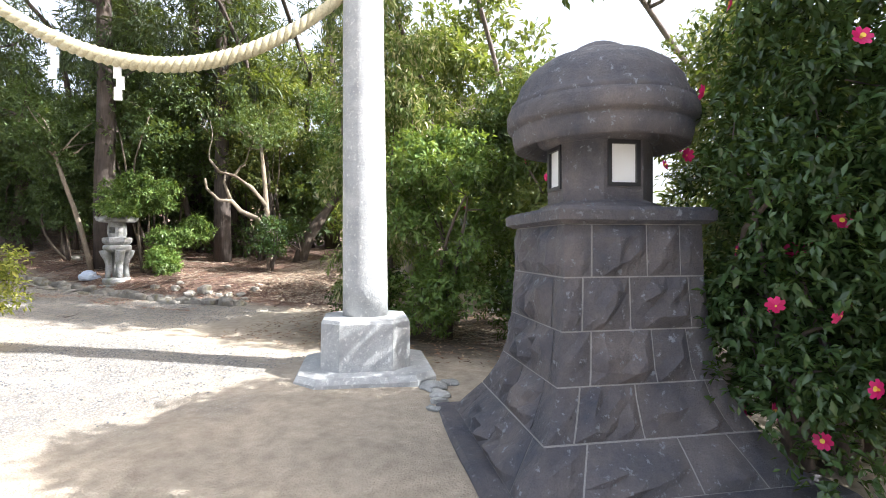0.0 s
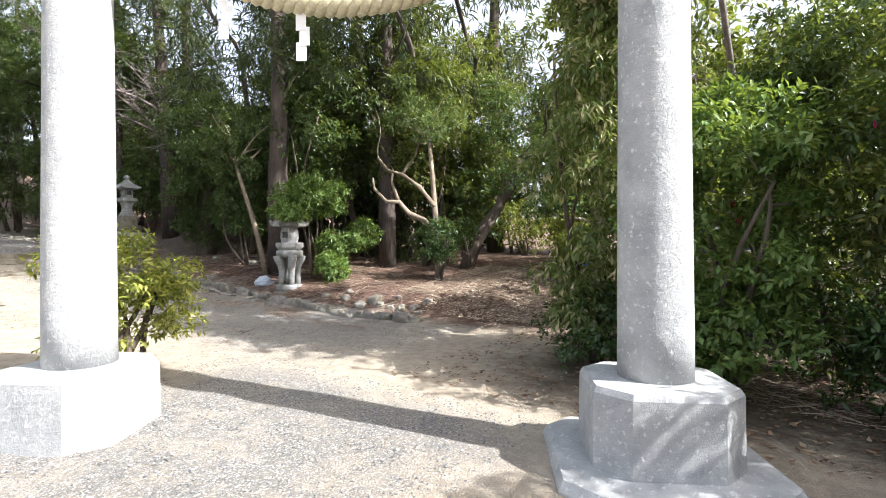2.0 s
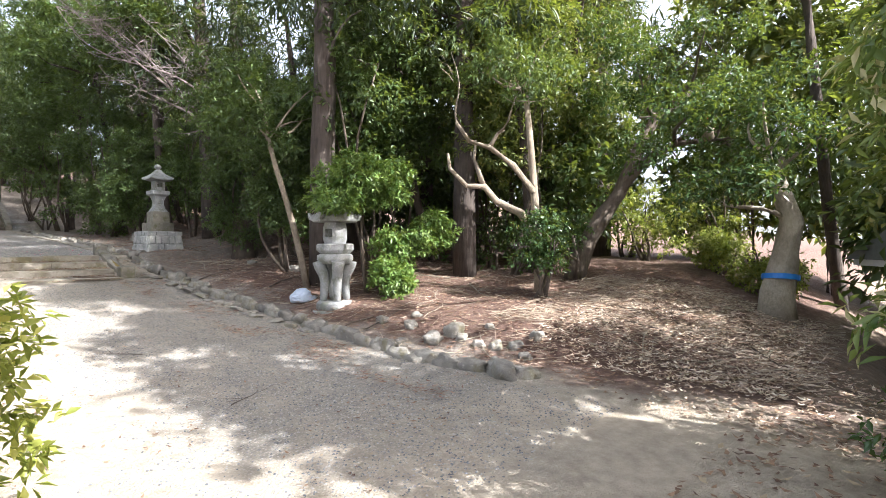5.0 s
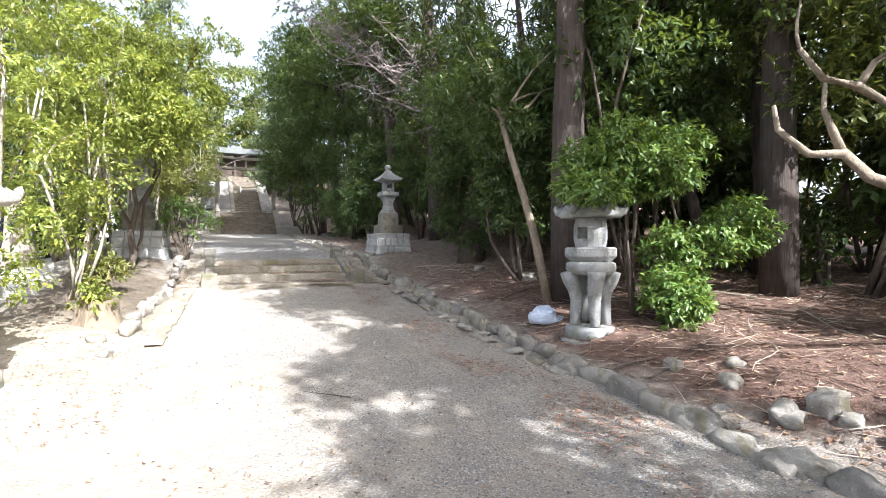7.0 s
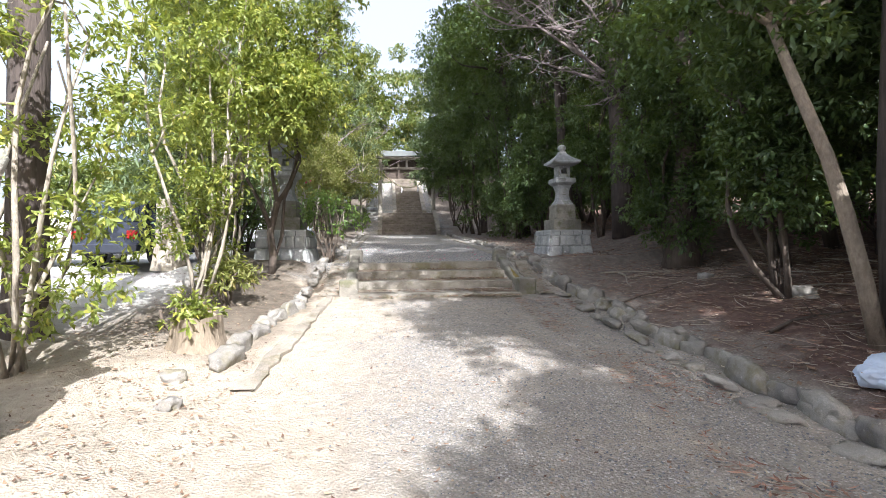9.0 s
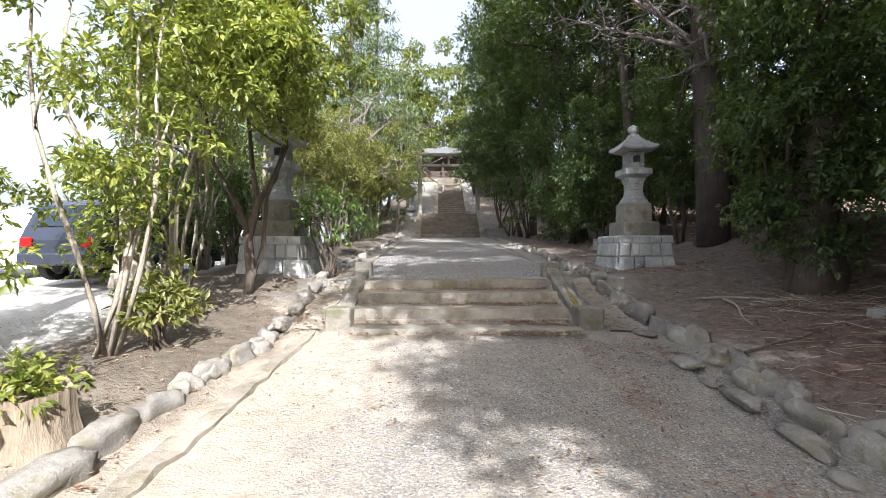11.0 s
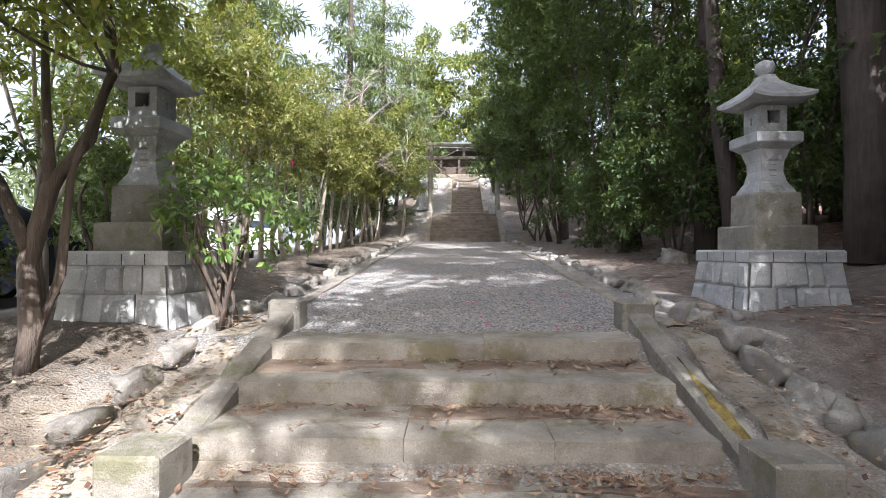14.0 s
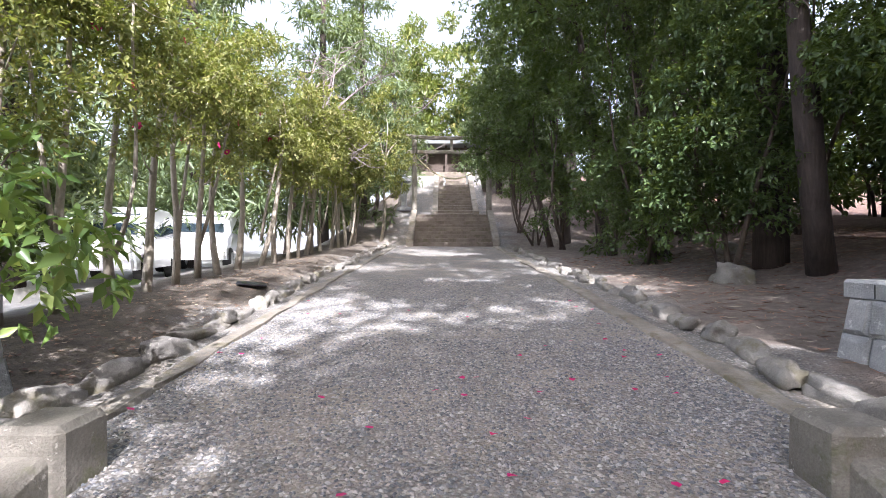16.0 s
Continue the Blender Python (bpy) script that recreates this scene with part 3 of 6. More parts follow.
def legged_lantern(at, turn, label, roof_cap, parts_mat, scale):
    """Squat lantern on curved legs and a round base."""
    t = thing("stone_lantern", at, label, "stone lantern", "pair of legged lanterns", turn=turn)
    t.scale = scale

    def turned(name, profile, sides=28, squash=None, mat=parts_mat):
        bm = bmesh.new()
        lathe(bm, profile, sides, squash=squash)
        return part(name, bm, mat, t, smooth=sides > 12)

    turned("base_step", [(0.62, -0.15), (0.6, 0.08), (0.56, 0.12)])
    turned("base_drum", [(0.47, 0.12), (0.46, 0.24), (0.43, 0.28), (0.4, 0.29)])
    for k in range(4):
        a = math.pi / 4 + k * math.pi / 2
        bm = bmesh.new()
        rad = [(0.30, 0.29), (0.27, 0.45), (0.25, 0.65), (0.29, 0.82), (0.37, 0.96), (0.39, 1.05)]
        tube(bm, [(r * math.cos(a), r * math.sin(a), z) for r, z in rad], 0.085, 0.17, 8)
        part("leg", bm, parts_mat, t, smooth=True)
    turned("leg_crown", [(0.38, 1.0), (0.45, 1.08), (0.44, 1.16), (0.38, 1.18)], 28)
    turned("platform", [(0.36, 1.182), (0.45, 1.25), (0.46, 1.27), (0.46, 1.36), (0.43, 1.38)], 6)
    # fire box: a hexagon with holes
    bm = bmesh.new()
    prof = [(0.27, 1.382), (0.3, 1.5), (0.3, 1.66), (0.26, 1.79)]
    lathe(bm, prof, 18)
    holes = [f for f in bm.faces if 1.5 < f.calc_center_median().z < 1.66 and abs(math.sin(1.5 * math.atan2(f.calc_center_median().y, f.calc_center_median().x))) > 0.82]
    out = bmesh.ops.inset_individual(bm, faces=holes, thickness=0.015)
    for f in holes:
        c = f.calc_center_median()
        for v in f.verts:
            v.co -= Vector((c.x, c.y, 0)).normalized() * 0.14
    part("fire_box", bm, parts_mat, t, smooth=False)
    wave = lambda a: 1 + 0.07 * math.cos(6 * a)
    turned("roof", [(0.27, 1.80), (0.5, 1.79), (0.54, 1.83), (0.5, 1.9), (0.36, 2.03), (0.2, 2.14), (0.12, 2.2)], 48, wave)
    for k in range(6):
        a = k * math.pi / 3
        bm = bmesh.new()
        pts = [(r * math.cos(a), r * math.sin(a), z) for r, z in ((0.47, 1.9), (0.54, 1.87), (0.6, 1.88), (0.62, 1.92), (0.6, 1.96))]
        tube(bm, pts, 0.07, 0.045, 8)
        part("roof_curl", bm, parts_mat, t, smooth=True)
    if roof_cap:
        turned("neck", [(0.13, 2.19), (0.17, 2.24), (0.12, 2.29)])
        turned("finial", [(0.1, 2.285), (0.2, 2.36), (0.21, 2.45), (0.15, 2.55), (0.03, 2.63)])
    return t


legged_lantern((11.12, 14.16, 0.27), 20, "weathered four-legged stone lantern overgrown by a bush", False, M_GREY, (0.84, 0.84, 1.1))
legged_lantern((3.5, 14.39, 0.27), 10, "sunlit pale stone lantern on four curved legs", True, M_PALESTONE, (0.86, 0.86, 1.09))


def gate_lantern():
    """Great lantern of dark rough blocks with a domed round roof."""
    at = (4.5, 0.14, -0.2)
    t = thing("great_stone_lantern", at, "large dark stone lantern on a flared block tower", "stone lantern", turn=29)
    rng = random.Random(7)
    shape = [(0.0, 1.1), (0.2, 0.95), (0.4, 0.79), (0.6, 0.69), (0.8, 0.63), (1.1, 0.59), (1.5, 0.565), (1.88, 0.555)]

    def half(z):
        return between(z, [(a, b) for a, b in shape])

    for i, (h, z0, z1) in enumerate(((1.25, -0.15, 0.06),)):
        bm = bmesh.new()
        square_lathe(bm, [(h, z0), (h - 0.01, z1 - 0.03), (h - 0.04, z1)])
        part("step_slab", bm, M_BASALT, t)
    bm = bmesh.new()
    square_lathe(bm, [(half(z) - 0.006, z) for z in (0.02, 0.2, 0.4, 0.6, 0.8, 1.1, 1.5, 1.87)])
    part("core", bm, M_JOINT, t)
    rows = [0.06, 0.36, 0.7, 1.08, 1.47, 1.86]
    for r, (z0, z1) in enumerate(zip(rows, rows[1:])):
        for side in range(4):
            n = 3
            cuts = [-1.0, -0.62 if (r + side) % 2 else -0.74] + [(-0.05 if r % 2 else 0.15) + rng.uniform(-0.08, 0.08)] + [0.66 if (r + side) % 2 else 0.76, 1.0]
            for a, b in zip(cuts, cuts[1:]):
                bm = bmesh.new()
                nz = 4
                nx = 5 if b - a > 0.5 else 3
                corner = abs(a) == 1.0 or abs(b) == 1.0
                grid = []
                for iz in range(nz + 1):
                    z = z0 + 0.006 + (z1 - z0 - 0.012) * iz / nz
                    row = []
                    for ix in range(nx + 1):
                        u = a + (b - a) * ix / nx
                        edge = ix in (0, nx) or iz in (0, nz)
                        out = 0.0 if edge else rng.uniform(0.015, 0.1) * (0.35 if corner else 1.0)
                        gap = 0.007 * (1 if ix == 0 and a != -1 else -1 if ix == nx and b != 1 else 0)
                        row.append(bm.verts.new((u * half(z) + gap, -half(z) - out, z + (0 if edge else rng.uniform(-0.02, 0.02)))))
                    grid.append(row)
                for p, q in zip(grid, grid[1:]):
                    for i in range(nx):
                        bm.faces.new((p[i], p[i + 1], q[i + 1], q[i]))
                rim = grid[0] + [g[-1] for g in grid[1:]] + grid[-1][-2::-1] + [g[0] for g in grid[-2:0:-1]]
                back = [bm.verts.new((v.co.x * 0.9, v.co.y * 0.88, v.co.z)) for v in rim]
                k = len(rim)
                for i in range(k):
                    bm.faces.new((rim[(i + 1) % k], rim[i], back[i], back[(i + 1) % k]))
                o = part("stone_block", bm, M_BASALT, t)
                o.rotation_euler = (0, 0, side * math.pi / 2)
    bm = bmesh.new()
    square_lathe(bm, [(0.58, 1.862), (0.63, 1.89), (0.635, 1.96), (0.6, 1.99), (0.3, 1.995)])
    part("cornice", bm, M_BASALT, t)
    bm = bmesh.new()
    lathe(bm, [(0.52, 1.99), (0.5, 2.03), (0.43, 2.06)], 8, math.pi / 8)
    part("chamber_foot", bm, M_BASALT, t)
    # eight-sided chamber: posts, sills, heads, window frames and panes
    r, z0, z1 = 0.43, 2.06, 2.62
    bm = bmesh.new()
    lathe(bm, [(r - 0.07, z0), (r - 0.07, z1)], 8, math.pi / 8)
    part("chamber_core", bm, M_DARK, t)
    for k in range(8):
        a = math.pi / 8 + k * math.pi / 4
        b2 = a + math.pi / 4
        p, q = Vector((math.cos(a), math.sin(a), 0)) * r, Vector((math.cos(b2), math.sin(b2), 0)) * r
        d, mid = (q - p).normalized(), (p + q) / 2
        wide = (q - p).length
        face = pose(mid.x, mid.y, 0, 0, 0, math.degrees(math.atan2(d.y, d.x)))
        has = k % 2 == 1
        bm = bmesh.new()
        if has:
            for x0, x1, za, zb in ((-wide / 2, -0.135, z0, z1), (0.135, wide / 2, z0, z1), (-0.135, 0.135, z0, z0 + 0.1), (-0.135, 0.135, z1 - 0.1, z1)):
                box(bm, x0, x1, 0, 0.07, za, zb)
        else:
            box(bm, -wide / 2, wide / 2, 0, 0.07, z0, z1)
        o = part("chamber_wall", bm, M_BASALT, t)
        o.matrix_local = face
        if has:
            bm = bmesh.new()
            for x0, x1, za, zb in ((-0.135, -0.105, z0 + 0.1, z1 - 0.1), (0.105, 0.135, z0 + 0.1, z1 - 0.1), (-0.105, 0.105, z0 + 0.1, z0 + 0.13), (-0.105, 0.105, z1 - 0.13, z1 - 0.1)):
                box(bm, x0, x1, -0.015, 0.05, za, zb)
            f = part("window_frame", bm, M_BLACK, t, "dark metal window frame")
            f.matrix_local = face
            bm = bmesh.new()
            box(bm, -0.105, 0.105, 0.012, 0.02, z0 + 0.13, z1 - 0.13)
            o = part("pane", bm, M_PANE, f, "white frosted pane")
    bm = bmesh.new()
    lathe(bm, [(0.45, 2.53), (0.5, 2.555), (0.52, 2.6), (0.56, 2.64)], 8, math.pi / 8)
    part("roof_bracket", bm, M_BASALT, t)
    bm = bmesh.new()
    lathe(bm, [(0.5, 2.62), (0.62, 2.535), (0.69, 2.51), (0.71, 2.52), (0.73, 2.6), (0.735, 2.65), (0.725, 2.665), (0.735, 2.675), (0.77, 2.69), (0.778, 2.72), (0.778, 2.8), (0.765, 2.83), (0.745, 2.84), (0.75, 2.855), (0.745, 2.88), (0.715, 2.89), (0.7, 2.94), (0.665, 3.04), (0.59, 3.14), (0.47, 3.225), (0.33, 3.285), (0.24, 3.295)], 48)
    part("domed_roof", bm, M_BASALT, t, smooth=True)
    bm = bmesh.new()
    lathe(bm, [(0.24, 3.285), (0.24, 3.32), (0.2, 3.36), (0.12, 3.4), (0.02, 3.41)], 24)
    part("roof_knob", bm, M_BASALT, t, smooth=True)


gate_lantern()


def rock(at, size, rng, mat=M_ROCK, name="rock", label="rounded grey river stone half sunk in the ground", parent=None, turn=None):
    bm = bmesh.new()
    bmesh.ops.create_icosphere(bm, subdivisions=3, radius=1.0)
    seed = rng.uniform(0, 99)
    for v in bm.verts:
        c = v.co.copy()
        k = 1 + 0.5 * noise.noise(c * 1.1 + Vector((seed, 0, 0))) + 0.26 * noise.noise(c * 2.4 + Vector((0, seed, 0))) + 0.1 * noise.noise(c * 6 + Vector((0, 0, seed)))
        c = Vector([math.copysign(abs(q) ** 0.75, q) for q in c])
        v.co = Vector((c.x * size[0], c.y * size[1], c.z * size[2])) * k
    o = part(name, bm, mat, parent, smooth=True)
    o.matrix_world = pose(*at, rng.uniform(-8, 8), rng.uniform(-8, 8), rng.uniform(0, 360) if turn is None else turn)
    if parent is None:
        tagged(o, label, "rock", "rocks on the bank")
    return o


rng = random.Random(3)
for x, y, s in ((10.75, 10.98, 0.17), (11.1, 10.82, 0.165), (10.94, 10.2, 0.09), (9.97, 9.05, 0.2), (10.22, 8.85, 0.14), (11.01, 9.92, 0.1), (11.17, 9.68, 0.11), (10.98, 9.37, 0.11), (11.55, 9.52, 0.11), (11.0, 10.6, 0.1),
                (11.28, 11.9, 0.1), (10.92, 11.7, 0.11), (10.92, 12.45, 0.12), (9.85, 10.5, 0.14), (9.98, 9.75, 0.12), (10.5, 11.5, 0.09), (11.5, 10.4, 0.08), (10.3, 17.4, 0.12), (11.9, 19.2, 0.12), (10.3, 23.2, 0.1), (9.9, 24.0, 0.13), (12.3, 17.6, 0.2), (13.3, 31.2, 0.25), (11.9, 28.6, 0.3), (4.35, 16.2, 0.12), (4.55, 15.6, 0.1)):
    rock((x, y, rough_land(x, y) + s * 0.2), (s, s * rng.uniform(0.75, 1), s * rng.uniform(0.6, 0.9)), rng)
for x, y, s in ((5.5, 2.02, 0.17), (5.25, 1.85, 0.12), (5.05, 1.78, 0.1), (5.75, 1.9, 0.11), (4.8, 1.75, 0.08)):
    rock((x, y, rough_land(x, y) + s * 0.1), (s, s * 0.8, s * 0.35), rng, M_BLOCK, label="flat broken grey stone beside the gate pedestal")

# ---- kerbs of boulders ----
def boulder_kerb(name, line, step, label, size=(0.27, 0.16, 0.17)):
    t = thing(name, (*line[0], between(line[0][1], RISE)), label, "kerb")
    rng = random.Random(len(line) + int(line[0][1]))
    home = Vector(t.matrix_world.translation)
    for (x0, y0), (x1, y1) in zip(line, line[1:]):
        d = math.hypot(x1 - x0, y1 - y0)
        u = 0.0
        while u < d:
            w = step * rng.uniform(0.6, 1.6)
            q = (u + w / 2) / d
            x, y = x0 + (x1 - x0) * q + rng.uniform(-0.07, 0.07), y0 + (y1 - y0) * q
            k = w / step
            o = rock((0, 0, 0), (size[0] * k * 1.02, size[1] * rng.uniform(0.8, 1.2), size[2] * rng.uniform(0.8, 1.2)), rng, M_ROCK, "boulder", "", t, turn=0)
            o.matrix_parent_inverse = Matrix()
            o.matrix_basis = pose(x - home.x, y - home.y, between(y, RISE) + 0.03 + rng.uniform(-0.04, 0.03) - home.z, rng.uniform(-8, 8), rng.uniform(-8, 8), math.degrees(math.atan2(y1 - y0, x1 - x0)) + rng.uniform(-9, 9))
            u += w
    return t


boulder_kerb("boulder_kerb", [(10.16, 8.75), (9.86, 9.68), (9.94, 11.26), (10.08, 13.4), (10.12, 14.67), (10.13, 16.06), (10.06, 18.26), (10.15, 19.77), (9.9, 21.4), (9.8, 23.5)], 0.36, "line of grey boulders edging the bank above the path", (0.19, 0.115, 0.14))
boulder_kerb("flat_stone_edging", [(9.84, 13.0), (9.78, 15.0), (9.68, 17.0), (9.7, 20.2)], 0.5, "row of sunken flat stones inside the boulder kerb", (0.17, 0.1, 0.05))
boulder_kerb("boulder_kerb", [(9.83, 23.6), (9.95, 26), (9.95, 30), (9.95, 40.5)], 0.42, "line of grey boulders edging the gravel path", (0.21, 0.1, 0.1))
boulder_kerb("boulder_kerb", [(4.62, 16.5), (4.77, 18.6), (4.94, 19.7), (5.05, 22.6)], 0.4, "line of grey boulders beside the lower steps", (0.19, 0.11, 0.11))
boulder_kerb("boulder_kerb", [(5.02, 23.0), (5.03, 26), (4.98, 29), (5.05, 40.5)], 0.42, "line of grey boulders below the hedge", (0.2, 0.1, 0.09))


def strip(name, line, w, z0, z1, mat, label, category):
    """A low band along a line of (x, y), following the path's fall."""
    bm = bmesh.new()
    rows = []
    for x, y in line:
        z = between(y, RISE)
        rows.append([bm.verts.new((x + a + random.uniform(-0.045, 0.045), y, z + b + (random.uniform(-0.015, 0.01) if b > 0 else 0))) for a, b in ((-w / 2, z0), (-w / 2 + 0.02, z1), (w / 2 - 0.02, z1), (w / 2, z0))])
    for p, q in zip(rows, rows[1:]):
        for i in range(3):
            bm.faces.new((p[i], p[i + 1], q[i + 1], q[i]))
    o = part(name, bm, mat, None)
    return tagged(o, label, category, kind="structure")


def marks(a, b, s):
    return [a + (b - a) * i / max(1, int((b - a) / s)) for i in range(int((b - a) / s) + 1)]


strip("gutter", [(9.48, y) for y in marks(22.9, 41, 0.5)], 0.22, -0.1, 0.03, M_CONC, "worn concrete gutter beside the gravel path", "gutter")
strip("gutter", [(9.47, y) for y in marks(20.35, 22.85, 0.25)], 0.3, -0.1, 0.03, M_CONC, "stained concrete gutter beside the step rail", "gutter")
strip("gutter", [(5.36, y) for y in marks(20.45, 23.0, 0.25)], 0.34, -0.1, 0.02, M_CONC, "eroded concrete gutter beside the step rail", "gutter")
strip("gutter", [(5.06 + 0.075 * (y - 16), y) for y in marks(16, 20.4, 0.2)], 0.2, -0.1, 0.04, M_CONC, "worn concrete gutter beside the lower path", "gutter")
strip("gutter", [(5.4, y) for y in marks(23.1, 41, 0.5)], 0.16, -0.1, 0.03, M_CONC, "worn concrete edging of the gravel path", "edging")


# ---- the four steps ----
def stone_steps():
    t = thing("stone_steps", (7.4, 20.2, 0.86), "four broad worn stone steps strewn with dead leaves", "steps")
    rng = random.Random(5)
    for y0, y1, za, zb, lo, hi in ((20.27, 20.95, 0.6, 0.955, 5.75, 8.95), (20.9, 21.55, 0.7, 1.14, 5.72, 8.92), (21.5, 22.2, 0.8, 1.315, 5.75, 8.9), (22.14, 22.62, 0.9, 1.485, 5.78, 8.88)):
        cuts = [lo] + sorted(lo + (hi - lo) * (k + rng.uniform(-0.3, 0.3)) / 3 for k in range(1, 3)) + [hi]
        for a, b in zip(cuts, cuts[1:]):
            bm = bmesh.new()
            dz = rng.uniform(-0.012, 0.012)
            box(bm, a + 0.002 - 7.4, b - 0.002 - 7.4, y0 - 20.2 + rng.uniform(-0.02, 0.02), y1 - 20.2, za - 0.86, zb - 0.86 + dz)
            bmesh.ops.subdivide_edges(bm, edges=bm.edges[:], cuts=5, use_grid_fill=True)
            for v in bm.verts:
                w = Vector((v.co.x + 7.4, v.co.y, v.co.z))
                front, top = v.co.y < y0 - 20.2 + 0.05, v.co.z > zb - 0.86 - 0.03
                if front and top:
                    v.co.z -= 0.008
                    v.co.y += 0.006 + 0.02 * noise.noise(w * 6)
                v.co += Vector((0, 0.022 * noise.noise(w * 5), 0.012 * noise.noise(w * 6 + Vector((3, 1, 0)))))
            part("step_slab", bm, M_STEP, t)
        if zb < 1.4:
            bm = bmesh.new()
            box(bm, lo - 7.38, hi - 7.42, y0 - 19.86, y1 - 20.21, zb - 0.93, zb - 0.85)
            bmesh.ops.subdivide_edges(bm, edges=bm.edges[:], cuts=12, use_grid_fill=True)
            for v in bm.verts:
                w = Vector((v.co.x, v.co.y + y0, v.co.z))
                if v.co.y < y0 - 19.85:
                    v.co.y += 0.12 * noise.noise(Vector((v.co.x * 2.2, y0, 0)))
                    v.co.z -= 0.012
                v.co.z += 0.014 * noise.noise(w * 5)
            part("earth_bed", bm, M_EARTH, t, "packed brown earth behind the nosing")
    return t


stone_steps()


def step_rail(x, side, label):
    t = thing("step_rail", (x, 20.6, 0.85), label, "stone rail", "rails beside the steps")
    bm = bmesh.new()
    box(bm, -0.17, 0.17, -0.18, 0.18, -0.2, 0.36, 0.02)
    part("lower_post", bm, M_RAIL, t)
    bm = bmesh.new()
    box(bm, -0.16, 0.16, 2.12, 2.44, 0.2, 0.92, 0.03, 0.95)
    part("upper_post", bm, M_RAIL, t)
    bm = bmesh.new()
    rows = []
    for y, z in ((0.16, 0.17), (0.8, 0.36), (1.5, 0.56), (2.16, 0.77)):
        rows.append([bm.verts.new((a, y, z + b)) for a, b in ((-0.11, -0.35), (-0.105, 0.02), (-0.08, 0.05), (0.08, 0.05), (0.105, 0.02), (0.11, -0.35))])
    for p, q in zip(rows, rows[1:]):
        for i in range(5):
            bm.faces.new((p[i], p[i + 1], q[i + 1], q[i]))
    bm.faces.new(rows[0]), bm.faces.new(rows[-1][::-1])
    part("sloping_beam", bm, M_RAIL, t)
    if side > 0:
        bm = bmesh.new()
        rng = random.Random(2)
        rows = []
        for i in range(14):
            y = 0.3 + 1.0 * i / 13
            z = 0.17 + (0.77 - 0.17) * (y - 0.16) / 2.0 + 0.056
            rows.append([bm.verts.new((-0.01 + s * (0.03 + rng.uniform(0, 0.03)) * math.sin(math.pi * min(1, 0.15 + i / 13)), y, z + b)) for s, b in ((-1, -0.006), (0, 0.008), (1, -0.006))])
        for p, q in zip(rows, rows[1:]):
            for i in range(2):
                bm.faces.new((p[i], p[i + 1], q[i + 1], q[i]))
        part("moss_cushion", bm, M_MOSS, t, "strip of yellow moss")
    return t


step_rail(9.1, 1, "dark sloping stone rail with square posts and yellow moss")
step_rail(5.72, -1, "pale worn sloping stone rail with square posts")


# ---- far stair and upper gate ----
def long_stair(name, x0, x1, y0, y1, z0, z1, n, label, mat=M_STEP):
    t = thing(name, ((x0 + x1) / 2, y0, z0), label, "stairs")
    w, d, h = (x1 - x0) / 2, (y1 - y0) / n, (z1 - z0) / n
    for k in range(n):
        bm = bmesh.new()
        box(bm, -w, w, k * d, (k + 1) * d + 0.1, (k - 1) * h - 0.1, (k + 1) * h, 0.012)
        part("tread", bm, mat, t)
    for s in (-1, 1):
        bm = bmesh.new()
        rows = [[bm.verts.new((s * (w + a), y, z + b)) for a, b in ((0.0, -0.3), (0.0, 0.22), (0.26, 0.22), (0.26, -0.6))] for y, z in ((-0.1, 0.05), (y1 - y0, z1 - z0))]
        for i in range(4):
            bm.faces.new((rows[0][i], rows[0][(i + 1) % 4], rows[1][(i + 1) % 4], rows[1][i]))
        bm.faces.new(rows[0]), bm.faces.new(rows[1][::-1])
        bmesh.ops.recalc_face_normals(bm, faces=bm.faces[:])
        part("side_wall", bm, M_CONC, t)
    return t


# both flights use the darkened step stone in place of tree shade
long_stair("stone_stair", 6.15, 9.4, 41.2, 44.0, 2.66, 4.12, 9, "long flight of worn stone steps, coloured dark for shade, between low walls", M_SHADED_STEP)
long_stair("stone_stair", 7.1, 8.85, 45.3, 52.0, 4.12, 7.1, 18, "steep upper flight of brown stone steps up the hill", M_SHADED_STEP)
torii("stone_torii", (6.0, 44.75), (9.55, 44.75), 4.05, 3.7, 0.14, 0.12, "weathered stone shrine gate standing on the stair landing", False, 0.35, M_STEP)
rope2, mid2 = straw_rope("straw_rope", (6.1, 44.72, 6.95), (9.45, 44.72, 6.75), 0.95, 0.04, "straw rope sagging across the upper shrine gate", 2, 20)
for u in (0.4, 0.72, 0.85):
    q = mid2[int(u * 150)]
    shide((q.x, q.y - 0.03, q.z), 0)


def small_lantern(at):
    t = thing("stone_lantern", at, "pale round stone lantern beside the upper stair", "stone lantern")
    for name, prof, k in (("base", [(0.36, 0), (0.36, 0.14), (0.27, 0.2)], 6), ("shaft", [(0.15, 0.2), (0.14, 0.6), (0.17, 0.95)], 16), ("platform", [(0.2, 0.95), (0.3, 1.05), (0.3, 1.13)], 6),
                          ("fire_box", [(0.19, 1.13), (0.19, 1.42)], 6), ("roof", [(0.25, 1.42), (0.4, 1.46), (0.3, 1.58), (0.12, 1.68)], 6), ("finial", [(0.06, 1.68), (0.11, 1.76), (0.02, 1.88)], 12)):
        bm = bmesh.new()
        lathe(bm, prof, k)
        part(name, bm, M_GRANITE, t)


small_lantern((5.42, 46.0, land(5.42, 46.0)))


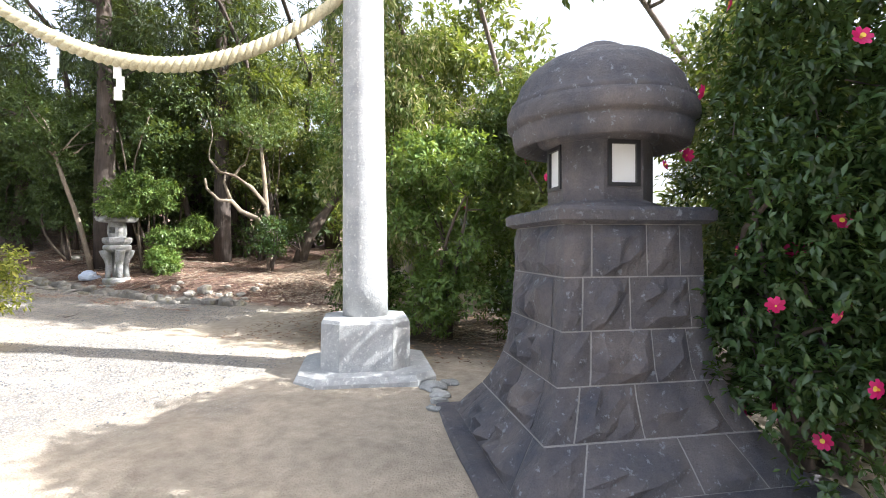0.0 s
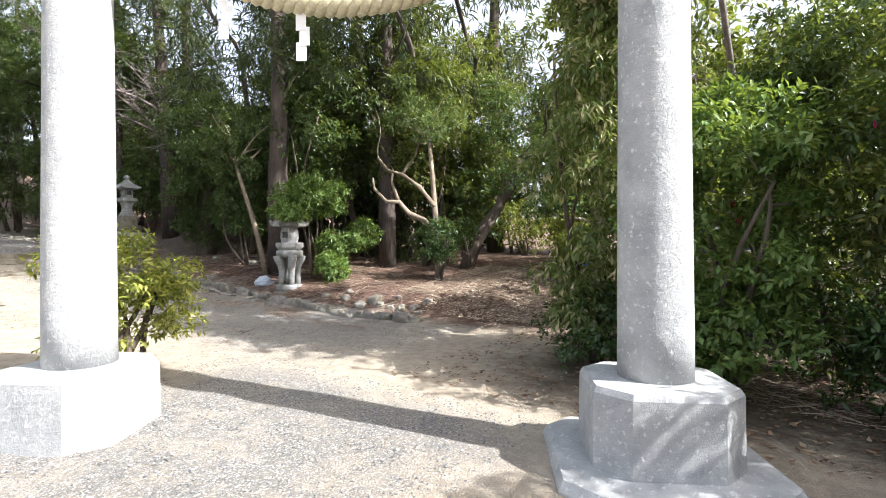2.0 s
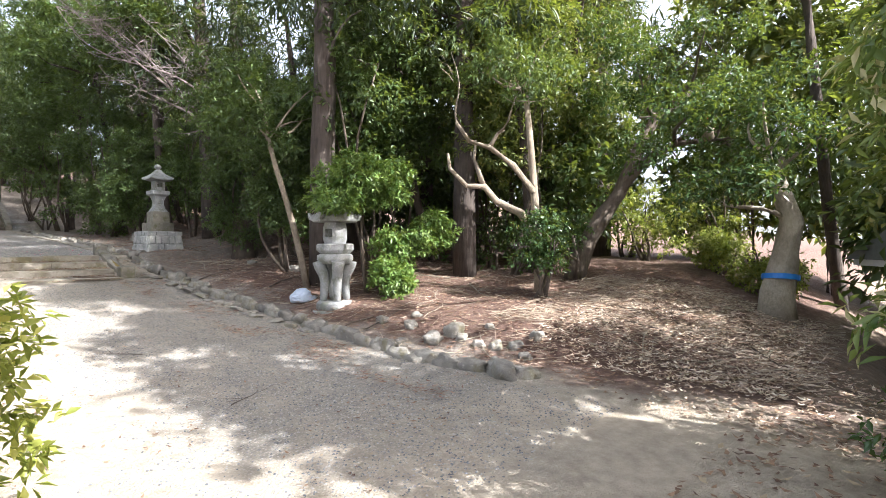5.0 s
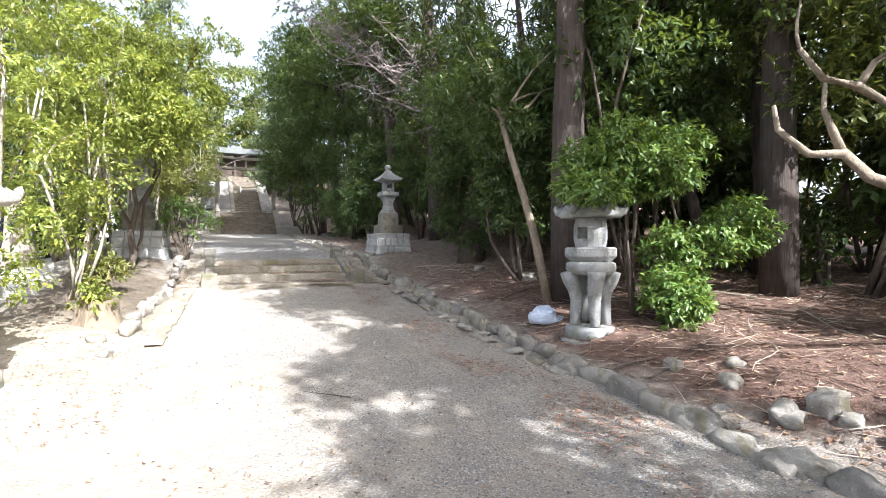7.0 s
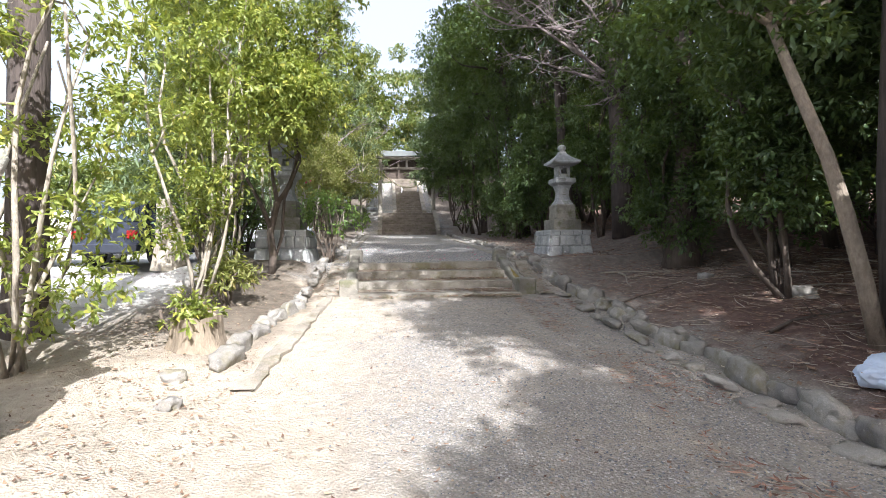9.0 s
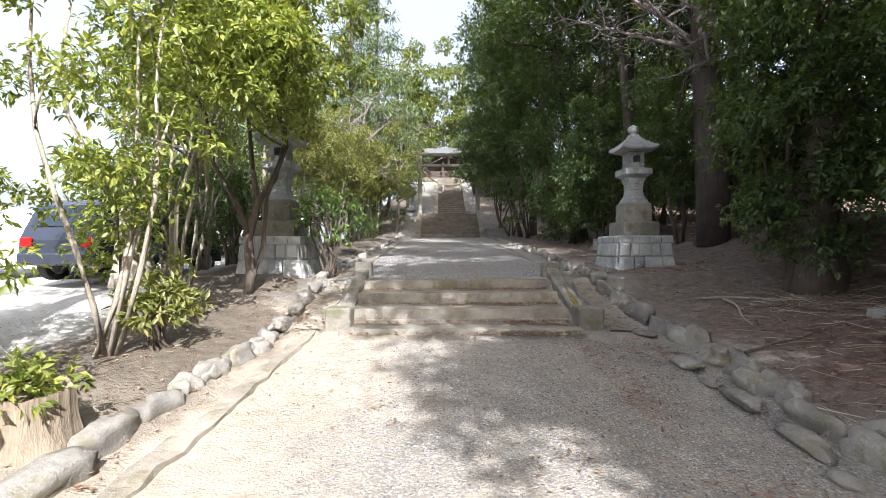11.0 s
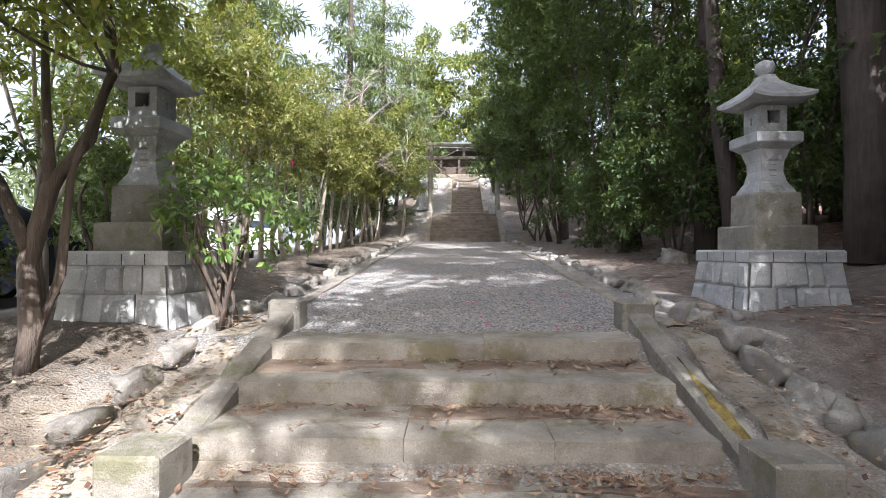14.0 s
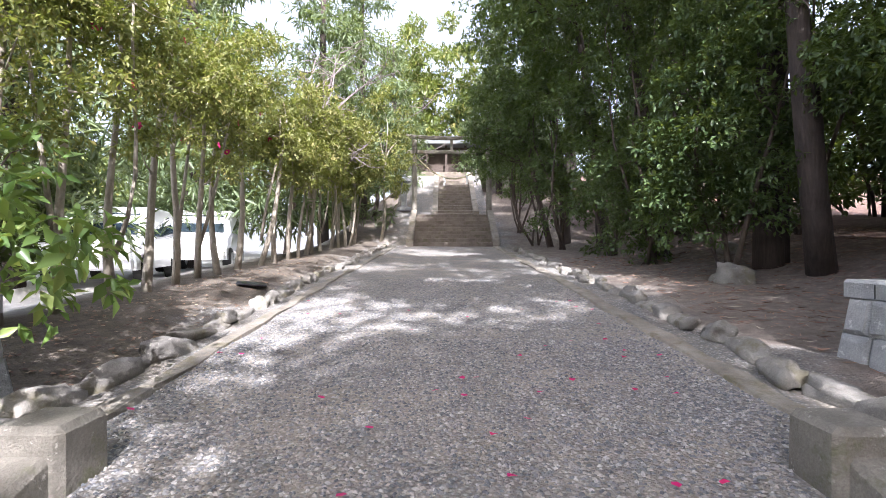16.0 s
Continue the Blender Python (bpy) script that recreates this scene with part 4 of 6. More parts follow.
def shrine():
    t = thing("shrine_hall", (7.6, 61.0, 8.3), "dark timber shrine hall with a grey roof above the stair", "shrine")
    bm = bmesh.new()
    box(bm, -3.2, 3.2, 0, 4, 0.3, 2.5)
    part("wall", bm, M_TIMBER, t)
    for x in (-3.1, -1.5, 0, 1.5, 3.1):
        bm = bmesh.new()
        box(bm, x - 0.09, x + 0.09, -0.8, -0.62, 0, 2.5, 0.01)
        part("post", bm, M_TIMBER, t)
    bm = bmesh.new()
    vs = [bm.verts.new(p) for p in ((-4.2, -1.6, 2.4), (4.2, -1.6, 2.4), (4.2, 5.6, 2.4), (-4.2, 5.6, 2.4), (-3.2, 2, 3.6), (3.2, 2, 3.6))]
    for f in ((0, 1, 5, 4), (1, 2, 5), (2, 3, 4, 5), (3, 0, 4), (3, 2, 1, 0)):
        bm.faces.new([vs[i] for i in f])
    part("roof", bm, M_ROOF, t)
    for z in (0.5, 0.85):
        bm = bmesh.new()
        box(bm, -3.1, 3.1, -0.76, -0.7, z, z + 0.07)
        part("rail", bm, M_TIMBER, t)
    bm = bmesh.new()
    box(bm, -3.4, 3.4, -1.0, 4.2, -1.4, 0.3, 0.03)
    part("plinth", bm, M_SHADED_STEP, t)


shrine()

# ---- plants ----
def leaf_mesh(name, tips, outs, rng, size, k, aspect, mat, droop=0.25, spread=0.95, vary=0.3):
    """Rosettes of k folded leaves at each twig tip."""
    n = len(tips) * k
    pos = np.repeat(tips, k, axis=0) + rng.normal(0, size * 0.22, (n, 3))
    out = np.repeat(outs, k, axis=0)
    axis = out * (1 - spread * 0.55) + rng.normal(0, 0.62 * spread, (n, 3))
    axis[:, 2] -= droop
    axis /= np.linalg.norm(axis, axis=1)[:, None] + 1e-6
    up = np.tile(np.array((0.0, 0.0, 1.0)), (n, 1)) + out * 0.7 + rng.normal(0, 0.35, (n, 3))
    side = np.cross(axis, up)
    side /= np.linalg.norm(side, axis=1)[:, None] + 1e-6
    nor = np.cross(side, axis)
    L = size * (1 + rng.uniform(-vary, vary, n))[:, None]
    W = L * aspect * 0.5
    v = np.empty((n, 4, 3))
    v[:, 0] = pos
    v[:, 1] = pos + axis * L * 0.52 + side * W + nor * W * 0.35
    v[:, 2] = pos + axis * L - nor * L * 0.12
    v[:, 3] = pos + axis * L * 0.52 - side * W + nor * W * 0.35
    me = bpy.data.meshes.new(name)
    me.vertices.add(n * 4)
    me.vertices.foreach_set("co", v.reshape(-1).astype(np.float32))
    base = np.arange(n)[:, None] * 4
    tri = np.concatenate([base + np.array([0, 1, 2]), base + np.array([0, 2, 3])], axis=1).reshape(-1)
    me.loops.add(len(tri))
    me.loops.foreach_set("vertex_index", tri.astype(np.int32))
    me.polygons.add(n * 2)
    me.polygons.foreach_set("loop_start", np.arange(0, n * 6, 3, dtype=np.int32))
    me.update(calc_edges=True)
    me.materials.append(mat)
    return me


def clump_tips(rng, clumps, density, flat=0.8):
    """Twig tips over the skins of leaf clumps (x, y, z, r)."""
    P, O = [], []
    for x, y, z, r in clumps:
        n = max(4, int(density * r * r))
        d = rng.normal(0, 1, (n, 3))
        d /= np.linalg.norm(d, axis=1)[:, None]
        d[:, 2] = np.where(d[:, 2] < -0.7, -d[:, 2] * 0.5, d[:, 2])
        f = rng.uniform(0.35, 1.08, n) ** 0.6
        P.append(np.array((x, y, z)) + d * (f * r)[:, None] * np.array((1, 1, flat)))
        O.append(d)
    return np.concatenate(P), np.concatenate(O)


def cloud(rng, centre, radii, n, r0, r1, shell=0.45):
    """n clumps spread through an ellipsoid, more of them near its skin."""
    out = []
    for _ in range(n):
        d = rng.normal(0, 1, 3)
        d /= np.linalg.norm(d)
        d /= max(abs(d)) ** 0.55
        f = rng.uniform(shell, 1.0)
        p = np.array(centre) + d * f * np.array(radii)
        out.append((*p, rng.uniform(r0, r1)))
    return out


LEAVES = [0]


def tree(name, label, category, at, trunks, clumps, density, size, mat, seed, bark_mat=M_BARK, k=5, aspect=0.42, droop=0.25, limbs=6, limb_r=0.05, group="", flat=0.8, twigs=0):
    """A tree or shrub: trunks are (points, r0, r1) from its base; clumps carry the leaves."""
    rng, rnd = np.random.default_rng(seed), random.Random(seed)
    at = (at[0], at[1], rough_land(at[0], at[1]) - 0.05)
    t = thing(name, at, label, category, group)
    ends = []
    for pts, r0, r1 in trunks:
        bm = bmesh.new()
        tube(bm, pts, r0, r1, 9, 0.1, rnd)
        part("trunk", bm, bark_mat, t, smooth=True)
        ends += [(Vector(p), r0 + (r1 - r0) * i / (len(pts) - 1)) for i, p in enumerate(pts) if i >= len(pts) // 3]
    for c in (rnd.sample(clumps, min(limbs, len(clumps))) if ends and limbs else ()):
        c3 = Vector(c[:3])
        s, r = min(ends, key=lambda e: (e[0] - c3).length + max(0, e[0].z - c3.z) * 1.5)
        bm = bmesh.new()
        tube(bm, bend(s, c3, rnd, 0.12), min(limb_r, r * 0.8), limb_r * 0.2, 6)
        for _ in range(twigs):
            a = s.lerp(c3, rnd.uniform(0.5, 1))
            tube(bm, bend(a, a + Vector((rnd.uniform(-1, 1), rnd.uniform(-1, 1), rnd.uniform(-0.2, 1))) * c[3] * 1.2, rnd, 0.15, 4), limb_r * 0.25, limb_r * 0.08, 4)
        part("limb", bm, bark_mat, t, smooth=True)
    if clumps and density:
        P, O = clump_tips(rng, clumps, density, flat)
        me = leaf_mesh("crown", P, O, rng, size, k, aspect, mat, droop)
        LEAVES[0] += len(P) * k
        o = new("crown", me)
        o.parent = t
    return t


def shrub(label, at, radii, height, n, r0, r1, density, size, mat, seed, low=0.3, stems=4, **kw):
    """A dense shrub from low above the ground up to its height."""
    rng = np.random.default_rng(seed + 500)
    rz = (height - low) / 2
    cl = cloud(rng, (0, 0, low + rz), (max(0.1, radii[0] - r0), max(0.1, radii[1] - r0), max(0.1, rz - r0 * 0.7)), n, r0, r1)
    rnd = random.Random(seed)
    tr = [(bend((rnd.uniform(-.15, .15), rnd.uniform(-.15, .15), 0), (rnd.uniform(-.6, .6) * radii[0], rnd.uniform(-.6, .6) * radii[1], height * 0.65), rnd, 0.1), kw.get("stem_r", 0.05), 0.015) for _ in range(stems)]
    kw.pop("stem_r", None)
    return tree(kw.pop("name", "shrub"), label, kw.pop("category", "shrub"), at, tr, cl, density, size, mat, seed, limbs=kw.pop("limbs", 8), limb_r=0.025, **kw)


def conifer(label, at, height, r, spread, seed, mat=M_DARKFIR, low=0.35, size=0.3, whorls=16, density=26, bark_mat=M_CEDAR, lean=(0, 0), k=6):
    rnd = random.Random(seed)
    pts = [(lean[0] * i / 10 + rnd.uniform(-.04, .04), lean[1] * i / 10 + rnd.uniform(-.04, .04), height * i / 10) for i in range(11)]
    cl = []
    for w in range(whorls):
        u = low + (1 - low) * (w + rnd.random()) / whorls
        rad = spread * (1 - 0.8 * (u - low) / (1 - low))
        for q in range(4):
            a = rnd.uniform(0, 6.28)
            for f in (0.45, 0.95):
                cl.append((lean[0] * u + math.cos(a) * rad * f, lean[1] * u + math.sin(a) * rad * f, height * u - 0.15 * rad * f, 0.32 * rad * (1.2 - 0.4 * f) + 0.15))
    return tree("cedar_tree", label, "tree", at, [(pts, r, r * 0.25)], cl, density, size, mat, seed, bark_mat, k=k, aspect=0.16, droop=0.45, limbs=10, limb_r=0.06, flat=0.5)


# camellias beside the great lantern
def flowers(t_parent_at, spots, seed):
    rnd = random.Random(seed)
    for x, y, z in spots:
        f = thing("camellia_flower", (x, y, z), "open pink camellia flower with yellow stamens", "flower", "camellia flowers", turn=rnd.uniform(0, 360))
        aim = pose(0, 0, 0, rnd.uniform(60, 110), 0, rnd.uniform(0, 360))
        bm = bmesh.new()
        for q in range(7):
            a = q * 2 * math.pi / 7
            ca, sa = math.cos(a), math.sin(a)
            pts = [(0.0, 0.0, 0), (0.03, 0.022, 0.012), (0.058, 0.012, 0.022), (0.06, -0.012, 0.022), (0.03, -0.022, 0.012)]
            bm.faces.new([bm.verts.new((px * ca - py * sa, px * sa + py * ca, pz + 0.003 * (q % 2))) for px, py, pz in pts])
        o = part("petals", bm, M_PETAL, f)
        o.matrix_local = pose(0, 0, 0, 75, 0, 90)
        bm = bmesh.new()
        lathe(bm, [(0.006, 0), (0.012, 0.02), (0.016, 0.028)], 8)
        o = part("stamens", bm, M_STAMEN, f)
        o.matrix_local = pose(0, 0, 0, 75, 0, 90)


CAM = dict(name="camellia_bush", category="bush")
shrub("large glossy camellia bush with pink flowers", (5.0, -1.95), (1.7, 1.5), 5.9, 150, 0.3, 0.5, 420, 0.09, M_CAMELLIA, 1, 0.0, droop=0.2, **CAM)
shrub("low skirt of glossy camellia leaves", (4.65, -1.6), (1.25, 0.95), 2.5, 60, 0.26, 0.42, 420, 0.085, M_CAMELLIA, 9, -0.05, droop=0.2, **CAM)
shrub("glossy camellia branches hanging over the great lantern", (4.3, -1.3), (0.85, 0.8), 3.3, 46, 0.22, 0.36, 420, 0.085, M_CAMELLIA, 10, 0.15, droop=0.2, **CAM)
shrub("tall glossy camellia bush with pink flowers", (7.9, -2.0), (2.1, 1.7), 5.7, 96, 0.4, 0.65, 260, 0.105, M_OLIVE, 7, 0.3, **CAM)
shrub("glossy camellia bush behind the great lantern", (8.4, 0.75), (1.3, 1.1), 4.7, 48, 0.32, 0.55, 300, 0.11, M_OLIVE, 2, 0.5, twigs=3, **CAM)
shrub("tall camellia with bare twigs showing", (10.3, 1.5), (1.9, 1.5), 5.4, 70, 0.35, 0.6, 250, 0.11, M_WOODS, 3, 1.4, twigs=5, **CAM)
shrub("leafy green shrub behind the gate pillar", (8.5, 2.9), (1.2, 1.15), 3.9, 50, 0.28, 0.48, 380, 0.11, M_FRESH, 4, 0.05, twigs=2)
shrub("tall shrub with drooping pale-tipped leaves", (9.1, 4.45), (1.3, 1.25), 7.2, 78, 0.3, 0.5, 310, 0.14, M_PIERIS, 5, 0.35, droop=0.75, aspect=0.3)
shrub("dark low shrub under taller leaves", (8.7, 4.5), (0.95, 0.9), 1.4, 22, 0.25, 0.4, 380, 0.08, M_CAMELLIA, 6, 0.0)
shrub("dark low shrub on the sunken bank", (12.0, -0.2), (1.6, 1.2), 2.6, 20, 0.35, 0.6, 160, 0.12, M_CAMELLIA, 8, 0.6)

# olive-lit evergreens behind the bank
for i, (x, y, h, r) in enumerate(((12.2, 4.6, 5.2, 1.3), (17.6, 13.6, 8.5, 2.0), (18.0, 12.4, 9.0, 2.4), (18.2, 4.6, 8.0, 1.9), (18.5, 15.5, 9.5, 2.6), (12.8, 2.2, 5.0, 1.6), (23.0, 13.5, 10, 2.8), (22.6, 8.5, 11, 2.5), (16.0, 1.6, 8.5, 2.4), (15.6, 12.6, 8.0, 1.9), (13.2, 15.4, 8.0, 1.8))):
    shrub("broad evergreen tree with olive green leaves", (x, y), (r, r), h, 64 if h > 6 else 30, 0.42, 0.75, 110, 0.15, M_OLIVE if y < 15 else M_WOODS, 20 + i, 2.2 if y > 8 else 1.6, name="evergreen_tree", category="tree", twigs=1, group="evergreens behind the bank")

# crooked camellia on the bank with a low sweeping trunk
tree("crooked_tree", "crooked evergreen with a leaning trunk and dark leaves", "tree", (15.9, 11.1),
     [([(0, 0, 0), (0.1, -0.05, 0.4), (0.38, -0.2, 1.0), (0.65, -0.45, 1.6), (0.95, -0.7, 2.1), (1.35, -1.1, 3.35), (1.65, -1.4, 4.05), (2.5, -2.25, 4.85)], 0.27, 0.1), ([(0.95, -0.7, 2.1), (1.1, -1.3, 2.9), (1.5, -1.9, 3.3), (2.1, -2.6, 3.4)], 0.12, 0.05),
      ([(-0.25, -0.2, 0), (-0.3, -0.25, 0.5), (-0.45, -0.2, 1.1)], 0.06, 0.03)],
     cloud(np.random.default_rng(31), (1.3, -1.9, 4.4), (2.1, 2.2, 1.9), 46, 0.35, 0.55) + cloud(np.random.default_rng(34), (-0.5, -0.1, 1.1), (0.6, 0.5, 0.5), 14, 0.22, 0.34) + cloud(np.random.default_rng(35), (2.2, -3.0, 2.9), (1.3, 1.0, 0.6), 18, 0.3, 0.45), 230, 0.105, M_CAMELLIA, 31, M_BARK, limbs=16, limb_r=0.06, twigs=2)
tree("pale_crooked_tree", "crooked pale bare branches of a camellia", "tree", (14.1, 11.0),
     [([(0, 0, 0), (0.02, 0.0, 0.7), (-0.05, 0.02, 1.3), (-0.06, 0.06, 2.0), (-0.1, 0.12, 3.1), (-0.2, 0.2, 4.4)], 0.12, 0.06), ([(-0.02, 0.0, 1.05), (-0.3, 0.25, 1.75), (-0.66, 0.62, 1.98), (-0.86, 0.8, 2.3), (-1.12, 1.08, 2.32), (-1.37, 1.33, 2.68), (-1.4, 1.36, 3.0)], 0.1, 0.03),
      ([(-0.86, 0.82, 2.3), (-0.92, 0.9, 2.6), (-1.0, 0.97, 2.9), (-0.9, 1.0, 3.3)], 0.06, 0.025), ([(-0.08, 0.06, 2.2), (-0.45, 0.35, 2.75), (-0.95, 0.6, 3.1), (-1.5, 0.7, 3.15), (-1.8, 0.8, 3.5)], 0.085, 0.03), ([(-0.95, 0.6, 3.1), (-0.8, 0.5, 3.4), (-0.55, 0.5, 3.5)], 0.05, 0.02)],
     cloud(np.random.default_rng(32), (-0.3, 0.2, 4.9), (1.5, 1.4, 0.9), 24, 0.35, 0.55), 190, 0.11, M_WOODS, 32, M_LIMB, limbs=8, limb_r=0.04, twigs=3)
tree("old_tree", "thick pale trunk with blue tape round it", "tree", (16.2, 7.0),
     [([(0, 0, -0.1), (0.05, 0.0, 0.5), (0.2, -0.08, 1.1), (0.35, -0.2, 1.9), (0.4, 0.1, 2.9)], 0.34, 0.16)],
     cloud(np.random.default_rng(33), (-0.4, 0.6, 3.3), (1.9, 1.8, 1.2), 32, 0.35, 0.55), 200, 0.12, M_CAMELLIA, 33, M_PALE, limbs=9, limb_r=0.06)
shrub("dark glossy shrub round the foot of the crooked tree", (13.75, 10.75), (0.7, 0.65), 1.9, 26, 0.22, 0.36, 330, 0.09, M_CAMELLIA, 46, 0.5, stems=4)
for i, (x, y, h, r) in enumerate(((19.6, 10.6, 2.4, 1.3), (20.6, 9.0, 2.8, 1.4), (19.0, 8.6, 1.3, 0.9), (18.3, 7.4, 1.0, 0.8), (21.0, 11.8, 3.2, 1.5))):
    shrub("sunlit bright green bush beyond the bank", (x, y), (r, r), h, 26, 0.3, 0.5, 150, 0.11, M_YELLOW, 36 + i, 0.0, stems=4, limbs=4, group="bright bushes beyond the bank")

# the bush that swallows the legged lantern
tree("lantern_bush", "bright green bush growing over a stone lantern", "bush", (11.9, 14.0),
     [(bend((0, 0, 0), (-0.08, 0.05, 2.2), random.Random(1), 0.05), 0.045, 0.02), (bend((-0.05, 0.06, 0), (-0.2, 0.1, 2.3), random.Random(4), 0.05), 0.03, 0.015), (bend((0.2, -0.55, 0), (0.3, -0.35, 2.1), random.Random(2), 0.09), 0.045, 0.02)],
     cloud(np.random.default_rng(40), (0.03, -0.02, 2.5), (1.0, 0.8, 0.5), 54, 0.24, 0.38, 0.3) + cloud(np.random.default_rng(43), (-0.8, 0.0, 2.2), (0.5, 0.4, 0.3), 22, 0.2, 0.32) + cloud(np.random.default_rng(45), (-1.1, -0.3, 1.98), (0.42, 0.36, 0.16), 20, 0.17, 0.26) + cloud(np.random.default_rng(41), (0.28, -0.62, 0.35), (0.45, 0.35, 0.45), 26, 0.2, 0.3, 0.2) + cloud(np.random.default_rng(44), (0.25, -0.35, 1.1), (0.35, 0.3, 0.4), 12, 0.2, 0.3, 0.2) + cloud(np.random.default_rng(42), (1.2, -0.8, 1.35), (0.55, 0.4, 0.4), 16, 0.2, 0.32),
     560, 0.105, M_FRESH, 40, M_BARK, limbs=11, limb_r=0.02, aspect=0.4)

# leaning young tree and its neighbours on the bank
tree("leaning_tree", "slender leaning tree with a smooth pale trunk", "tree", (11.4, 15.62), [([(0, 0, 0), (-0.12, 0.04, 0.7), (-0.27, 0.1, 1.4), (-0.42, 0.16, 2.0), (-0.55, 0.4, 2.8), (-0.6, 0.7, 3.6)], 0.085, 0.05)],
     cloud(np.random.default_rng(50), (-0.3, 1.0, 4.2), (1.4, 1.3, 1.0), 30, 0.35, 0.6), 220, 0.12, M_WOODS, 50, M_LIMB, limbs=8)
conifer("tall cedar with grey-brown fibrous bark", (11.85, 15.6), 17, 0.33, 2.6, 51, low=0.38)
for i, (x, y, h, r, lo) in enumerate(((12.1, 17.6, 5.0, 1.5, 0.9), (13.6, 19.4, 6.6, 1.9, 0.1), (12.5, 21.4, 5.2, 1.3, 0.1), (14.8, 16.2, 6.5, 1.9, 2.2), (14.2, 23.2, 7.2, 2.0, 0.2), (13.4, 26.8, 7.0, 1.7, 0.3), (12.2, 29.2, 5.4, 1.5, 0.25),
                                      (11.9, 31.8, 6.8, 1.6, 0.0), (11.9, 34.4, 7.6, 1.9, 0.0), (11.3, 37.4, 8.0, 1.9, 0.0), (10.9, 40.2, 8.5, 2.3, 1.3), (10.9, 43.4, 8.8, 2.5, 2.0), (14.8, 31.0, 8.0, 2.2, 0.4), (15.2, 36.5, 9.0, 2.4, 0.2),
                                      (16.2, 26.5, 8.0, 2.3, 0.3), (17.5, 19.8, 7.5, 2.4, 2.0), (11.6, 49.5, 7.0, 2.1, 0.2), (16.5, 42.0, 9.0, 2.6, 1.0))):
    near = y < 33 and x < 14
    shrub("dense dark evergreen in the wood beside the path", (x, y), (r, r), h, 52 if near else 44, 0.38, 0.66, 300 if near else 130, 0.105 if near else 0.16, M_WOODS, 60 + i, lo, name="evergreen_tree", category="tree", twigs=1, group="dark evergreens on the bank")
for i, (x, y, h, r, ln) in enumerate(((13.0, 29.4, 16, 0.27, (0, 0)), (13.6, 25.6, 16, 0.38, (-0.6, 0.4)), (14.8, 13.6, 17, 0.3, (0, 0)), (16.4, 14.8, 17, 0.35, (0, 0)), (17.3, 17.4, 18, 0.33, (0, 0)), (15.6, 19.2, 16, 0.28, (0, 0)), (18.6, 23, 18, 0.36, (0, 0)),
                                      (16.2, 29, 17, 0.3, (0, 0)), (18.5, 33, 18, 0.35, (0, 0)), (14.2, 35.2, 17, 0.3, (0, 0)), (15.0, 40, 17, 0.32, (0, 0)), (20.5, 12.5, 18, 0.35, (0, 0)), (21, 27, 18, 0.35, (0, 0)), (21.5, 18.5, 18, 0.4, (0, 0)), (14.0, 47, 17, 0.33, (0, 0)))):
    conifer("tall dark cedar in the wood", (x, y), h, r, 2.5, 90 + i, lean=ln, low=0.36, size=0.4, density=15, k=5)

tree("overhanging_tree", "dark evergreen hanging over the foot of the stair", "tree", (11.2, 38.6), [(bend((0, 0, 0), (-0.8, 0, 4.5), random.Random(8), 0.04), 0.12, 0.05)],
     cloud(np.random.default_rng(175), (-1.7, 0.0, 4.5), (1.3, 1.3, 1.7), 34, 0.4, 0.65), 130, 0.14, M_WOODS, 175, limbs=8)

# bare tree reaching over the path
def bare_tree(label, at, height, reach, seed, r=0.14, twigs=11, name="bare_tree"):
    rnd = random.Random(seed)
    z = rough_land(*at) - 0.05
    t = thing(name, (*at, z), label, "tree")
    top = Vector((reach[0] * 0.25, reach[1] * 0.25, height * 0.55))
    pts = bend((0, 0, 0), top, rnd, 0.05)
    bm = bmesh.new()
    tube(bm, pts, r, r * 0.6, 9, 0.08, rnd)
    part("trunk", bm, M_BARK, t, smooth=True)
    for k in range(9):
        s = pts[rnd.randint(3, 6)]
        e = s + Vector((reach[0] * rnd.uniform(0.2, 1.0) + rnd.uniform(-1.2, 1.2), reach[1] * rnd.uniform(0.1, 0.9) + rnd.uniform(-1.2, 1.2), rnd.uniform(0.1, 0.45) * height))
        bm = bmesh.new()
        line = bend(s, e, rnd, 0.12, 8)
        tube(bm, line, r * 0.42, 0.012, 6)
        for _ in range(twigs):
            p = line[rnd.randint(2, 8)]
            q = p + Vector((rnd.uniform(-1, 1), rnd.uniform(-1, 1), rnd.uniform(-0.4, 0.7))) * rnd.uniform(0.5, 1.4)
            l2 = bend(p, q, rnd, 0.1, 5)
            tube(bm, l2, 0.016, 0.007, 4)
            for _ in range(5):
                a = l2[rnd.randint(1, 5)]
                tube(bm, bend(a, a + Vector((rnd.uniform(-1, 1), rnd.uniform(-1, 1), rnd.uniform(-0.5, 0.6))) * rnd.uniform(0.2, 0.6), rnd, 0.1, 3), 0.009, 0.005, 3)
        part("limb", bm, M_BARE, t)
    return t


bare_tree("leafless cherry reaching its grey twigs over the path", (15.0, 26.2), 11.5, (-7.0, 0.3), 7, 0.12, 24)
bare_tree("leafless tree with pale twigs beyond the bushes", (14.5, 1.2), 7.0, (-0.5, 0.5), 8, 0.1)
bare_tree("leafless tree with pale twigs behind the gate", (17.0, 4.0), 9.0, (-0.5, 0.5), 18, 0.1)
bare_tree("leafless pale tree on the hillside", (3.5, 49.0), 9.0, (2.5, 0), 9, 0.14)
bare_tree("leafless tree on the far side of the path", (2.0, 38.0), 8.0, (2.5, 0.4), 10, 0.12)

